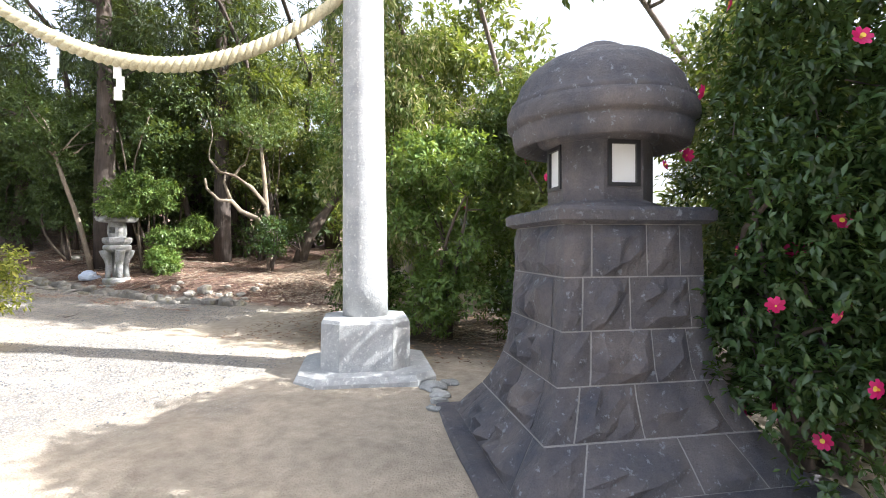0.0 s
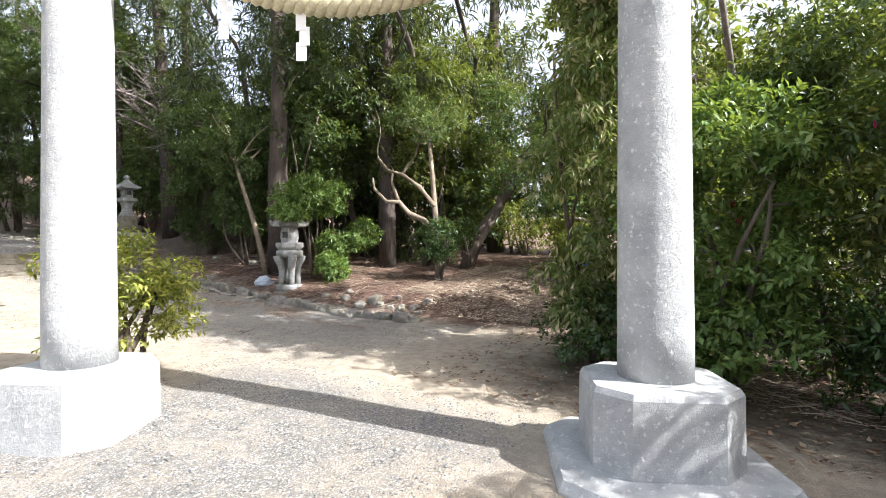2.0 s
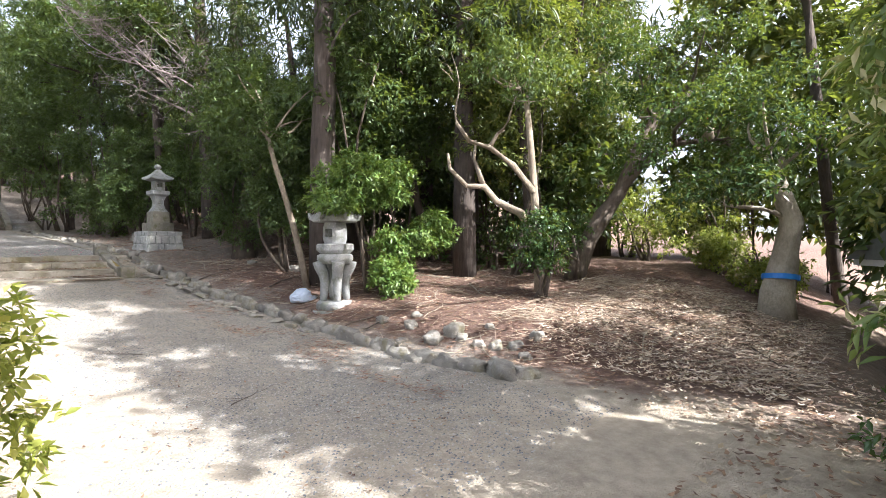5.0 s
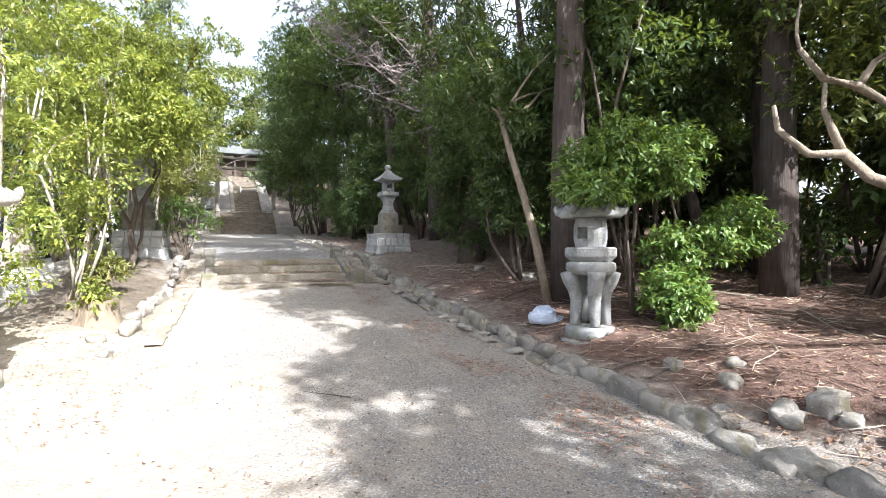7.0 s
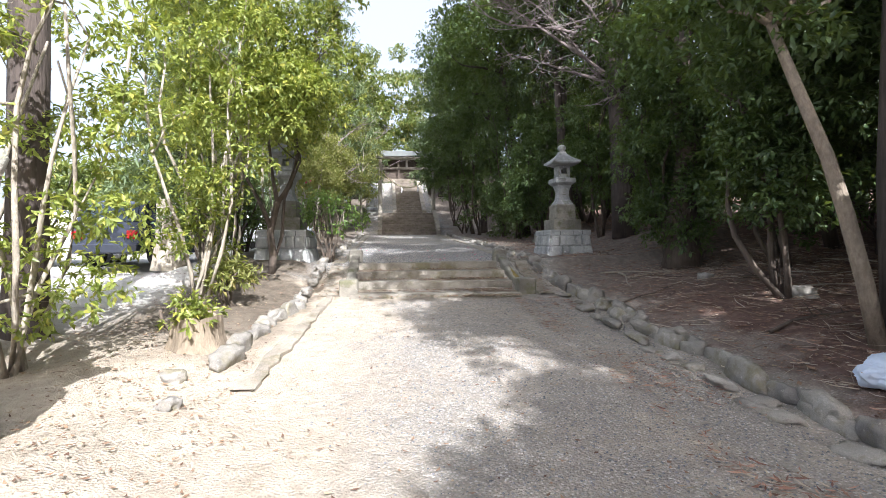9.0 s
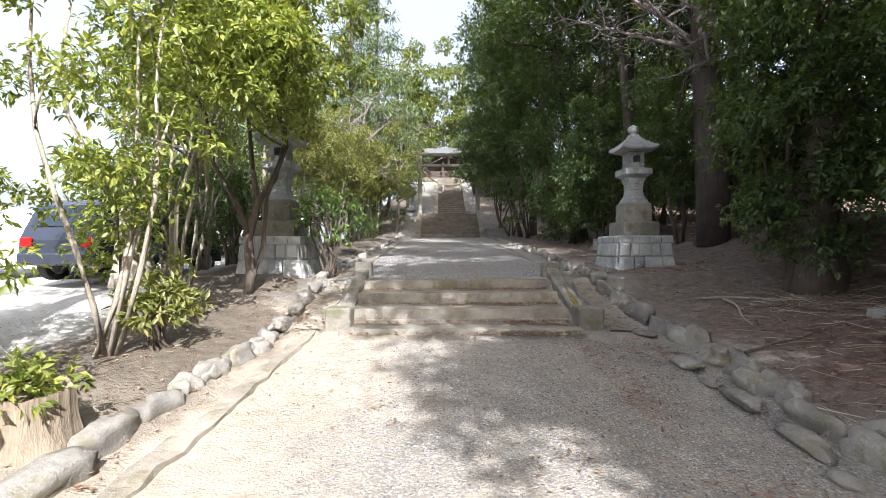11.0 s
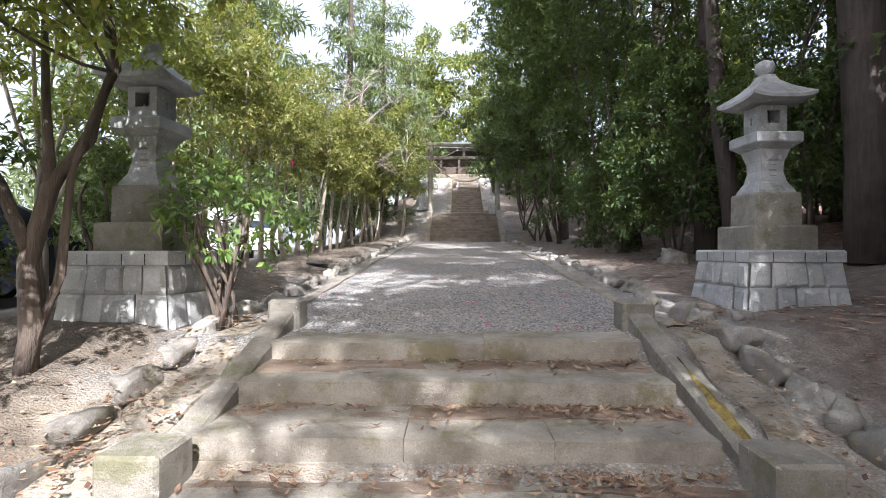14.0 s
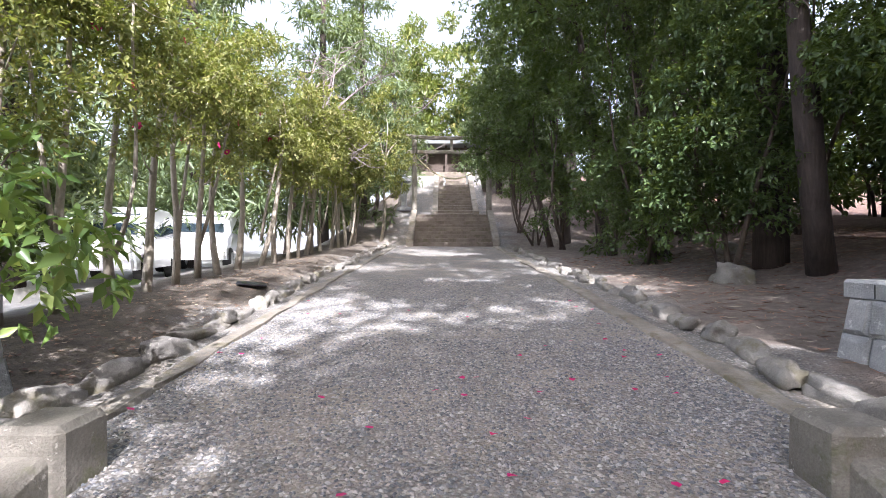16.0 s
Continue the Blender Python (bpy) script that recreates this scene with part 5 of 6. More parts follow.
# sunlit small trees on the other side
shrub("low yellow-green bush at the gate pillar's foot", (4.4, 8.8), (0.95, 0.75), 1.9, 30, 0.2, 0.34, 430, 0.09, M_GOLD, 120, 0.1)
for i, (x, y, h, r, lo, nn) in enumerate(((2.75, 16.5, 5.6, 1.45, 0.15, 50), (1.2, 18.6, 5.6, 1.5, 0.5, 26), (3.55, 19.2, 6.0, 1.35, 0.35, 50), (3.5, 20.8, 7.6, 1.8, 2.4, 66), (0.6, 15.0, 5.0, 1.6, 0.3, 18), (2.4, 23.8, 7.4, 1.8, 1.8, 46))):
    shrub("small sunlit tree with yellow-green leaves", (x, y), (r, r), h, nn, 0.22, 0.42, 270, 0.1, M_YELLOW, 130 + i, lo, stems=6, stem_r=0.034, bark_mat=M_PALE, name="small_tree", category="tree", twigs=3, group="sunlit small trees", limbs=12, droop=0.35)
tree("crooked_small_tree", "small tree with a dark crooked forking trunk", "tree", (4.05, 21.75),
     [([(0, 0, 0), (0.05, 0, 0.4), (-0.02, 0.05, 0.9), (0.12, 0.1, 1.5), (0.35, 0.2, 1.9), (0.5, 0.3, 2.5), (0.45, 0.2, 3.3)], 0.09, 0.04), ([(0.0, 0.03, 1.0), (-0.2, 0.0, 1.5), (-0.5, -0.1, 2.1), (-0.7, 0.1, 2.9)], 0.055, 0.025), ([(0.12, 0.1, 1.5), (0.0, 0.2, 2.1), (-0.1, 0.3, 2.9)], 0.05, 0.025), ([(0.0, 0.0, 0.05), (0.2, 0.1, 0.8), (0.25, 0.15, 1.6), (0.6, 0.1, 2.4)], 0.045, 0.02)],
     cloud(np.random.default_rng(170), (0.2, -0.45, 4.0), (1.8, 1.6, 2.0), 78, 0.28, 0.48, 0.3) + cloud(np.random.default_rng(174), (0.65, -1.6, 3.4), (1.0, 0.9, 0.9), 34, 0.26, 0.44, 0.2), 270, 0.105, M_YELLOW, 170, M_BARK, limbs=12, limb_r=0.03, twigs=3, droop=0.35)
tree("gnarled_tree", "old tree with a thick gnarled dark trunk", "tree", (12.75, 21.3),
     [([(0, 0, -0.1), (0.05, 0.0, 0.3), (-0.05, 0.05, 0.9), (0.1, 0.1, 1.6), (0.2, 0.0, 2.4), (0.1, 0.2, 3.6), (0.3, 0.3, 5.2)], 0.42, 0.2)],
     cloud(np.random.default_rng(171), (0, 0, 5.6), (1.6, 1.6, 1.2), 26, 0.4, 0.6), 150, 0.13, M_WOODS, 171, M_BARK, limbs=8, limb_r=0.07)
tree("hedge_end_tree", "leafy evergreen at the end of the hedge row", "tree", (4.75, 42.0), [(bend((0, 0, 0), (0.2, 0, 3.5), random.Random(5), 0.04), 0.08, 0.04)],
     cloud(np.random.default_rng(172), (0.1, 0, 4.2), (1.2, 1.3, 2.6), 30, 0.4, 0.6), 120, 0.14, M_HEDGE, 172, M_PALE, limbs=6)
# out of view, added only to cast shade by the great lantern
shrub("unseen camellia bush added to shade the start of the path", (3.5, -2.75), (1.4, 1.2), 5.8, 80, 0.4, 0.6, 170, 0.12, M_CAMELLIA, 173, 0.2, **CAM)
shrub("low leafy plant with broad green leaves", (3.85, 19.5), (0.45, 0.45), 0.95, 9, 0.18, 0.28, 280, 0.13, M_HEDGE, 140, 0.3, aspect=0.3)
shrub("young shrub with glossy leaves beside the steps", (5.1, 22.85), (0.95, 0.8), 1.75, 24, 0.16, 0.28, 200, 0.1, M_FRESH, 141, 0.55, stems=9, stem_r=0.024, aspect=0.44, twigs=3)
shrub("low bright plant on the bank", (4.05, 17.35), (0.45, 0.4), 0.75, 8, 0.16, 0.25, 300, 0.09, M_YELLOW, 142, 0.05)

for i, (x, y, h) in enumerate(((2.5, 22.5, 2.3), (2.3, 26.0, 2.6), (2.5, 24.9, 2.4))):
    shrub("leafy bush under the small trees", (x, y), (0.9, 0.85), h, 26, 0.25, 0.42, 200, 0.1, M_WOODS, 850 + i, 0.1, stems=5, twigs=2, group="bushes under the small trees")

for i, (x, y, h) in enumerate(((8.7, 0.95, 1.7), (7.7, -0.5, 1.6), (9.9, 1.9, 1.6), (7.4, -1.9, 1.7))):
    shrub("low glossy leaves filling the foot of the bushes", (x, y), (1.2, 1.05), h, 30, 0.28, 0.45, 190, 0.1, M_CAMELLIA, 870 + i, -0.05, stems=4, twigs=1, group="skirts of the bushes")

# hedge of slim stems beside the car park
rnd = random.Random(77)
y = 25.6
i = 0
while y < 42:
    x = 3.05 + 0.25 * math.sin(y) * 0.4 + (y - 26) * 0.05
    h = rnd.uniform(4.4, 5.4)
    lean = rnd.uniform(-0.15, 0.35)
    tr = [(bend((0, 0, 0), (lean + rnd.uniform(-.2, .3), rnd.uniform(-.3, .3), h * 0.7), rnd, 0.03), rnd.uniform(0.05, 0.075), 0.02)]
    if rnd.random() < 0.6:
        tr.append((bend((0.02, 0.02, 0.6), (rnd.uniform(-.3, .6), rnd.uniform(-.5, .5), h * 0.7), rnd, 0.04), 0.035, 0.015))
    cl = cloud(np.random.default_rng(200 + i), (0.25, 0, 1.5 + (h - 1.5) / 2), (0.6, 0.6, (h - 1.9) / 2), 21, 0.26, 0.42, 0.2)
    tree("hedge_tree", "slim-stemmed evergreen in a tall clipped hedge row", "tree", (x, y), tr, cl, 330 if y < 33 else 190, 0.08 if y < 33 else 0.12, M_HEDGE, 200 + i, M_PALE, limbs=9, limb_r=0.018, group="hedge row", twigs=2)
    y += rnd.uniform(0.62, 0.95)
    i += 1

# far trees closing the view
for i, (x, y, h, sp) in enumerate(((2.2, 42.5, 15, 2.8), (-0.2, 36, 16, 3.2), (3.0, 48, 16, 3.2), (-4, 44, 15, 3.4), (11.5, 58, 13, 3.2), (3.5, 60, 12, 3.2), (14, 56, 15, 3.2), (-9, 50, 15, 3.4), (-1.0, 30.5, 10, 2.4))):
    conifer("pale green conifer on the hillside", (x, y), h, 0.25, sp, 300 + i, mat=M_CONIFER, low=0.1, size=0.4, density=26, whorls=20)
for i, (x, y, h, r) in enumerate(((-16, 36, 5, 3.2), (-22, 28, 5, 3.4), (-20, 18, 5, 3.2), (-18, 10, 5.5, 3.2), (-12, 46, 6, 3.4), (-24, 40, 6, 3.6), (24, 3, 12, 3.6), (26, 10, 13, 3.8), (25, 6.6, 14, 3.6), (23, 22, 9, 3.5), (24, 32, 9, 3.6), (20, 46, 10, 3.8), (6.8, 68, 15, 4.2), (0.5, 57, 8, 3.0), (11, 66, 14, 4.0), (3.6, 65, 14, 4.0))):
    shrub("distant broad tree closing the view", (x, y), (r, r), h, 40, 0.8, 1.3, 26, 0.42, M_OLIVE, 330 + i, 0.8, name="distant_tree", category="tree", group="distant trees")

# undergrowth that closes the wood
rnd = random.Random(9)
for i, y in enumerate(range(-8, 58, 3)):
    for x in (18.0 + rnd.uniform(-0.8, 0.8), 23.0 + rnd.uniform(-1.5, 1.5)):
        if x < 20 and 5 < y < 13:
            continue
        shrub("shaded undergrowth deep in the wood", (x, y + rnd.uniform(-1, 1)), (2.1, 2.0), 3.6 + rnd.uniform(0, 2) + (x > 22) * 2, 20, 0.7, 1.1, 28, 0.32, M_WOODS, 400 + i * 2 + int(x > 22), 0.0, stems=2, limbs=0, group="undergrowth")
for i in range(19):
    y = 6.0 + 1.6 * i + rnd.uniform(-0.5, 0.5)
    if y < 13:
        continue
    shrub("low shaded bush between the trunks", (16.4 + rnd.uniform(-0.5, 0.7), y), (1.0, 0.95), rnd.uniform(1.3, 2.1), 13, 0.35, 0.55, 60, 0.15, M_WOODS, 800 + i, 0.0, stems=3, limbs=0, group="low bushes in the wood")
# the 9 m one is out of view, raised to shade the right gate pillar
for i, (x, y, h) in enumerate(((15.5, -4.5, 5), (12, -6, 7), (8.4, -6.6, 9), (3, -9, 6), (-4, -10, 7), (-10, -6, 7), (-14, 0, 7))):
    shrub("broad evergreen behind the start of the path", (x, y), (2.2, 2.0), h, 30, 0.7, 1.1, 24, 0.34, M_OLIVE, 460 + i, 0.0, stems=2, limbs=0, group="bushes behind the start")

# tall trees added to shade the path; their crowns hang out of view
for i, (x, y, dx, dy, z, r) in enumerate(((16.2, 12.4, -6.4, 0.0, 11.5, 3.2), (16.0, 15.8, -6.6, 0.6, 12.0, 3.2), (19.2, 3.2, -8.1, 0.4, 10.5, 2.2), (20.0, 6.2, -8.5, 1.0, 11.0, 2.3), (20.2, 13.4, -9.9, -3.2, 11.5, 2.8), (15.6, 20.5, -6.2, 0.6, 12.5, 3.4), (15.4, 27.5, -6.4, 0.8, 13.0, 3.4), (15.5, 33.5, -6.6, 0.8, 13.5, 3.4), (18.2, -6.2, -7.4, 6.2, 10.0, 2.2))):
    rr = random.Random(600 + i)
    dense_shade = i in (2, 3)
    tree("shade_tree", "added tall tree whose unseen crown shades the path", "tree", (x, y), [(bend((0, 0, 0), (dx * 0.25, dy * 0.5, z * 0.62), rr, 0.03, 8) + bend((dx * 0.3, dy * 0.5, z * 0.66), (dx * 0.8, dy, z - 0.6), rr, 0.03, 4), 0.14, 0.06)],
         cloud(np.random.default_rng(600 + i), (dx, dy, z), (r, r, 1.5), 72 if dense_shade else 50, 0.5, 0.85, 0.1), 80 if dense_shade else 34 if i in (0, 8) else 62, 0.22, M_WOODS, 600 + i, M_BARE if i in (2, 8) else M_CEDAR, limbs=14, limb_r=0.07, group="tall trees over the path")
conifer("tall cedar with a bare trunk beyond the small trees", (2.1, 17.7), 17, 0.25, 2.2, 640, low=0.5, size=0.4, density=15, k=5)

# tall dark evergreens leaning in above the far path
for i, (x, y, dx, z) in enumerate(((12.6, 32.8, -1.9, 8.4), (12.4, 36.6, -1.9, 8.8), (12.2, 40.6, -1.8, 9.0), (13.0, 28.2, -1.2, 8.6))):
    rr = random.Random(700 + i)
    tree("tall_evergreen", "tall dark evergreen leaning in above the path", "tree", (x, y), [(bend((0, 0, 0), (dx * 0.6, 0, z + 1), rr, 0.03, 8), 0.2, 0.06)],
         cloud(np.random.default_rng(700 + i), (dx, 0, z), (2.2, 2.0, 3.0), 56, 0.5, 0.85, 0.3), 72, 0.18, M_WOODS, 700 + i, M_CEDAR, limbs=12, limb_r=0.06, group="tall evergreens above the path")

# ---- building seen through the bushes ----
def outbuilding():
    t = thing("outbuilding", (15.6, -0.6, -1.15), "low cream building with dark windows behind the bushes", "building", turn=-62)
    def b(name, x0, x1, y0, y1, z0, z1, mat, parent=t, bev=0.0):
        bm = bmesh.new()
        box(bm, x0, x1, y0, y1, z0, z1, bev)
        return part(name, bm, mat, parent)
    b("lower_wall", -4.5, 4.5, 0, 0.15, -0.4, 0.55, M_PLASTER)
    b("upper_wall", -4.5, 4.5, 0, 0.15, 1.75, 2.5, M_PLASTER)
    b("back_wall", -4.5, 4.5, 3.8, 3.95, -0.4, 2.5, M_PLASTER)
    for s in (-1, 1):
        b("end_wall", s * 4.5 - 0.08, s * 4.5 + 0.08, 0.15, 3.8, -0.4, 2.5, M_PLASTER)
    for x in (-4.3, -2.5, -0.75, 1.0, 2.75, 4.3):
        b("pillar", x - 0.13, x + 0.13, -0.05, 0.16, -0.4, 2.5, M_WHITEPAINT)
    for x in (-3.4, -1.62, 0.12, 1.88, 3.5):
        w = b("window", x - 0.74, x + 0.74, 0.07, 0.1, 0.55, 1.75, M_GLASS)
        for q in (-0.74, 0.0, 0.74):
            b("window_bar", x + q - 0.03, x + q + 0.03, 0.03, 0.06, 0.55, 1.75, M_WHITEPAINT, w)
    b("eave", -5.0, 5.0, -0.7, 4.4, 2.5, 2.62, M_WHITEPAINT)
    bm = bmesh.new()
    vs = [bm.verts.new(p) for p in ((-5.1, -0.8, 2.62), (5.1, -0.8, 2.62), (5.1, 4.5, 2.62), (-5.1, 4.5, 2.62), (-5.1, 1.85, 3.7), (5.1, 1.85, 3.7))]
    for f in ((0, 1, 5, 4), (2, 3, 4, 5), (1, 2, 5), (3, 0, 4), (3, 2, 1, 0)):
        bm.faces.new([vs[i] for i in f])
    part("roof", bm, M_ROOF, t)


outbuilding()


# ---- cars ----
def car(at, turn, paint, label, tall=1.55, length=3.7):
    t = thing("car", at, label, "car", "parked cars", turn=turn)
    L, W = length / 2, 0.82
    side = [(-L, 0.32), (-L + 0.03, 0.75), (-L + 0.12, 0.95), (-L + 0.3, tall - 0.12), (-L + 0.55, tall), (L * 0.1, tall), (L * 0.42, tall - 0.22), (L * 0.62, 0.98), (L * 0.93, 0.85), (L, 0.6), (L, 0.3)]
    bm = bmesh.new()
    rows = []
    for y, k in ((-W, 0.86), (-W * 0.97, 0.95), (0, 1.0), (W * 0.97, 0.95), (W, 0.86)):
        rows.append([bm.verts.new((x * (0.985 if abs(y) == W else 1), y * (1 - 0.13 * ease(z, 0.9, tall)), 0.3 + (z - 0.3) * (0.97 if abs(y) == W else 1))) for x, z in side])
    n = len(side)
    for p, q in zip(rows, rows[1:]):
        for i in range(n):
            bm.faces.new((p[i], p[(i + 1) % n], q[(i + 1) % n], q[i]))
    bm.faces.new(rows[0][::-1]), bm.faces.new(rows[-1])
    bmesh.ops.recalc_face_normals(bm, faces=bm.faces[:])
    part("body", bm, paint, t)
    for s in (-1, 1):
        for x0, x1 in ((-L + 0.38, -0.35), (-0.28, L * 0.36)):
            bm = bmesh.new()
            y = s * (W * 0.95 + 0.012)
            vs = [bm.verts.new((x, (y if z < 1 else y * 0.9), z)) for x, z in ((x0, 0.98), (x1 + 0.12, 0.98), (x1 - 0.05, tall - 0.14), (x0 + 0.08, tall - 0.14))]
            bm.faces.new(vs)
            r = bmesh.ops.extrude_face_region(bm, geom=bm.faces[:])
            for v in r["geom"]:
                if isinstance(v, bmesh.types.BMVert):
                    v.co.y += s * 0.012
            part("side_window", bm, M_GLASS, t)
        for x in (-L * 0.62, L * 0.66):
            bm = bmesh.new()
            lathe(bm, [(0.2, -0.09), (0.29, -0.09), (0.3, -0.06), (0.3, 0.06), (0.29, 0.09), (0.2, 0.09)], 24)
            w = part("wheel", bm, M_TYRE, t, smooth=False)
            w.matrix_local = pose(x, s * (W - 0.06), 0.3, 90, 0, 0)
            bm = bmesh.new()
            lathe(bm, [(0.19, -0.095), (0.17, -0.1), (0.05, -0.085), (0.05, 0.085), (0.17, 0.1), (0.19, 0.095)], 10)
            part("rim", bm, M_RIM, w)
        for x, mat, nm in ((-L - 0.005, M_LAMPRED, "tail_lamp"), (L - 0.02, M_WHITEPAINT, "headlamp")):
            bm = bmesh.new()
            box(bm, x - 0.03, x + 0.03, s * 0.62 - 0.12, s * 0.62 + 0.12, 0.62, 0.8, 0.02)
            part(nm, bm, mat, t)
    for x, z0, z1, lean, nm in ((-L + 0.16, 1.0, tall - 0.12, 0.17, "rear_window"), (L * 0.62 - 0.03, 1.0, tall - 0.16, -L * 0.28, "windscreen")):
        bm = bmesh.new()
        out = -0.03 if x < 0 else 0.05
        vs = [bm.verts.new(p) for p in ((x + out, -0.66, z0), (x + out, 0.66, z0), (x + out + lean, 0.58, z1), (x + out + lean, -0.58, z1))]
        bm.faces.new(vs)
        r = bmesh.ops.extrude_face_region(bm, geom=bm.faces[:])
        for v in r["geom"]:
            if isinstance(v, bmesh.types.BMVert):
                v.co.x += math.copysign(0.015, out)
        part(nm, bm, M_GLASS, t)
    for x in (-L, L):
        bm = bmesh.new()
        box(bm, x - 0.06, x + 0.05, -0.78, 0.78, 0.3, 0.52, 0.03)
        part("bumper", bm, paint, t)
    bm = bmesh.new()
    box(bm, L + 0.05, L + 0.065, -0.17, 0.17, 0.4, 0.57)
    part("number_plate", bm, M_WHITEPAINT, t)


def park(x, y):
    return (x, y, rough_land(x, y))


car(park(-2.0, 24.6), 15, M_CARWHITE, "white hatchback parked beyond the small trees", 1.5, 3.9)
car(park(0.7, 24.4), 80, M_CARDARK, "dark compact car parked beside the white one", 1.5, 3.6)
car(park(0.4, 31.6), -75, M_CARWHITE, "white compact car parked behind the hedge", 1.6, 3.4)
car(park(0.9, 34.4), -75, M_CARWHITE, "white compact car parked behind the hedge trunks", 1.6, 3.4)
car(park(-6.0, 30.4), 20, M_CARBLUE, "blue car parked in the open yard", 1.5, 3.8)


# ---- loose things ----
def sack():
    x, y = 10.92, 15.05
    t = thing("plastic_sack", (x, y, rough_land(x, y)), "crumpled white plastic sack lying by a stone lantern", "sack", turn=-25)
    bm = bmesh.new()
    bmesh.ops.create_icosphere(bm, subdivisions=4, radius=1.0)
    for v in bm.verts:
        c = v.co.copy()
        k = 1 + 0.3 * noise.noise(c * 1.6 + Vector((4, 0, 0))) + 0.12 * noise.noise(c * 5)
        v.co = Vector((c.x * 0.27 * k, c.y * 0.18 * k, max(-0.02, 0.1 + c.z * 0.17 * k)))
        if c.x > 0.55:
            v.co.z *= 0.55
            v.co.x += 0.1 * (c.x - 0.55)
    part("bag", bm, M_SACK, t)


sack()


def stump(at, r, h, label, seed, mat=M_STUMP):
    rnd = random.Random(seed)
    t = thing("tree_stump", (*at, rough_land(*at) - 0.05), label, "stump")
    bm = bmesh.new()
    n, rows = 22, 9
    ring = []
    for j in range(rows):
        z = h * j / (rows - 1)
        ring.append([])
        for i in range(n):
            a = 2 * math.pi * i / n
            c = Vector((math.cos(a), math.sin(a), 0))
            k = r * (1 + 0.35 * (1 - j / (rows - 1)) ** 3) * (1 + 0.22 * noise.noise(c * 2.2 + Vector((seed, 0, z * 0.7))))
            zz = z * (1 + 0.25 * noise.noise(c * 1.7 + Vector((0, seed, 0)))) if j == rows - 1 else z
            ring[-1].append(bm.verts.new((c.x * k, c.y * k, zz)))
    for a, b in zip(ring, ring[1:]):
        for i in range(n):
            bm.faces.new((a[i], a[(i + 1) % n], b[(i + 1) % n], b[i]))
    top = bm.verts.new((0, 0, h * 0.8))
    for i in range(n):
        bm.faces.new((ring[-1][i], ring[-1][(i + 1) % n], top))
    part("wood", bm, mat, t)


stump((4.2, 17.3), 0.26, 0.42, "low decayed tree stump on the bank", 11)
stump((1.75, 22.6), 0.27, 1.5, "tall weathered broken tree stump", 12, M_PALE)

bm = bmesh.new()
box(bm, -0.22, 0.22, -0.16, 0.16, 0, 0.02, 0.004)
plate = tagged(part("black_sheet", bm, M_BLACK, None), "thin black plastic sheet lying by the hedge", "sheet")
plate.matrix_world = pose(4.44, 28.48, rough_land(4.44, 28.48) + 0.035, 4, 6, 20)
bm = bmesh.new()
lathe(bm, [(0.32, 0), (0.325, 0.05), (0.32, 0.1)], 24)
tape = tagged(part("blue_tape", bm, M_BLUE, None), "blue tape wound round a thick trunk", "tape")
tape.matrix_world = pose(16.32, 6.95, rough_land(16.2, 7.0) + 0.72, 0, 9, 0)


def ornament():
    t = thing("hanging_basket", (17.2, 8.45, 4.1), "round woven basket with a red ribbon hanging in the tree", "basket")
    bm = bmesh.new()
    lathe(bm, [(0.05, 0), (0.12, 0.05), (0.16, 0.16), (0.14, 0.26), (0.07, 0.31)], 20)
    part("basket", bm, M_STUMP, t, smooth=True)
    for k in range(3):
        bm = bmesh.new()
        tube(bm, bend((0.02, 0, 0.3), (0.12 - 0.1 * k, 0.05, 0.62 - 0.12 * k), random.Random(k), 0.2), 0.03, 0.02, 5)
        part("ribbon", bm, M_RED, t, "red cloth ribbon")
    bm = bmesh.new()
    tube(bm, [(0, 0, 0.32), (0.0, 0, 1.0)], 0.006, 0.006, 4)
    part("cord", bm, M_BARK, t)


ornament()

# camellia flowers on the bushes
rnd = random.Random(21)
spots = []
def on_bush(cx, cy, rx, ry, z0, z1, n):
    base = rough_land(cx, cy)
    for _ in range(n):
        a = rnd.uniform(1.7, 4.6)
        z = rnd.uniform(z0, z1)
        k = math.sqrt(max(0.15, 1 - (2 * (z - z0) / (z1 - z0) - 1) ** 2 * 0.7))
        spots.append((cx + rx * k * math.cos(a), cy + ry * k * math.sin(a), base + z))
on_bush(5.0, -1.95, 1.7, 1.5, 1.6, 4.3, 26)
on_bush(4.65, -1.6, 1.3, 0.9, 0.3, 2.0, 16)
on_bush(7.9, -1.6, 2.0, 1.8, 2.0, 4.3, 12)
on_bush(10.2, 1.6, 1.7, 1.4, 1.8, 3.6, 8)
on_bush(8.4, 0.75, 1.2, 1.0, 1.6, 3.4, 5)
for yy in (26.4, 27.6, 28.5, 30.1, 31.5):
    for _ in range(2):
        spots.append((3.6 + rnd.uniform(-.2, .3), yy + rnd.uniform(-.5, .5), 1.9 + rnd.uniform(2.0, 3.8)))
flowers(None, spots, 4)


# ---- gravel, litter and twigs ----
def stuff(name, label, category, verts, faces, mat):
    o = new(name, mesh_of(name, verts, faces, mat))
    return tagged(o, label, category, kind="stuff")


def pebble_mat():
    m, n, l, b = material("gravel_stone")
    own = n.new("ShaderNodeNewGeometry").outputs["Random Per Island"]
    l.new(ramp(n, l, own, [(0.0, (0.1, 0.105, 0.12)), (0.45, (0.22, 0.22, 0.225)), (0.75, (0.31, 0.28, 0.25)), (1.0, (0.42, 0.41, 0.4))]), b.inputs["Base Color"])
    b.inputs["Roughness"].default_value = 0.85
    return m


M_PEBBLE = pebble_mat()


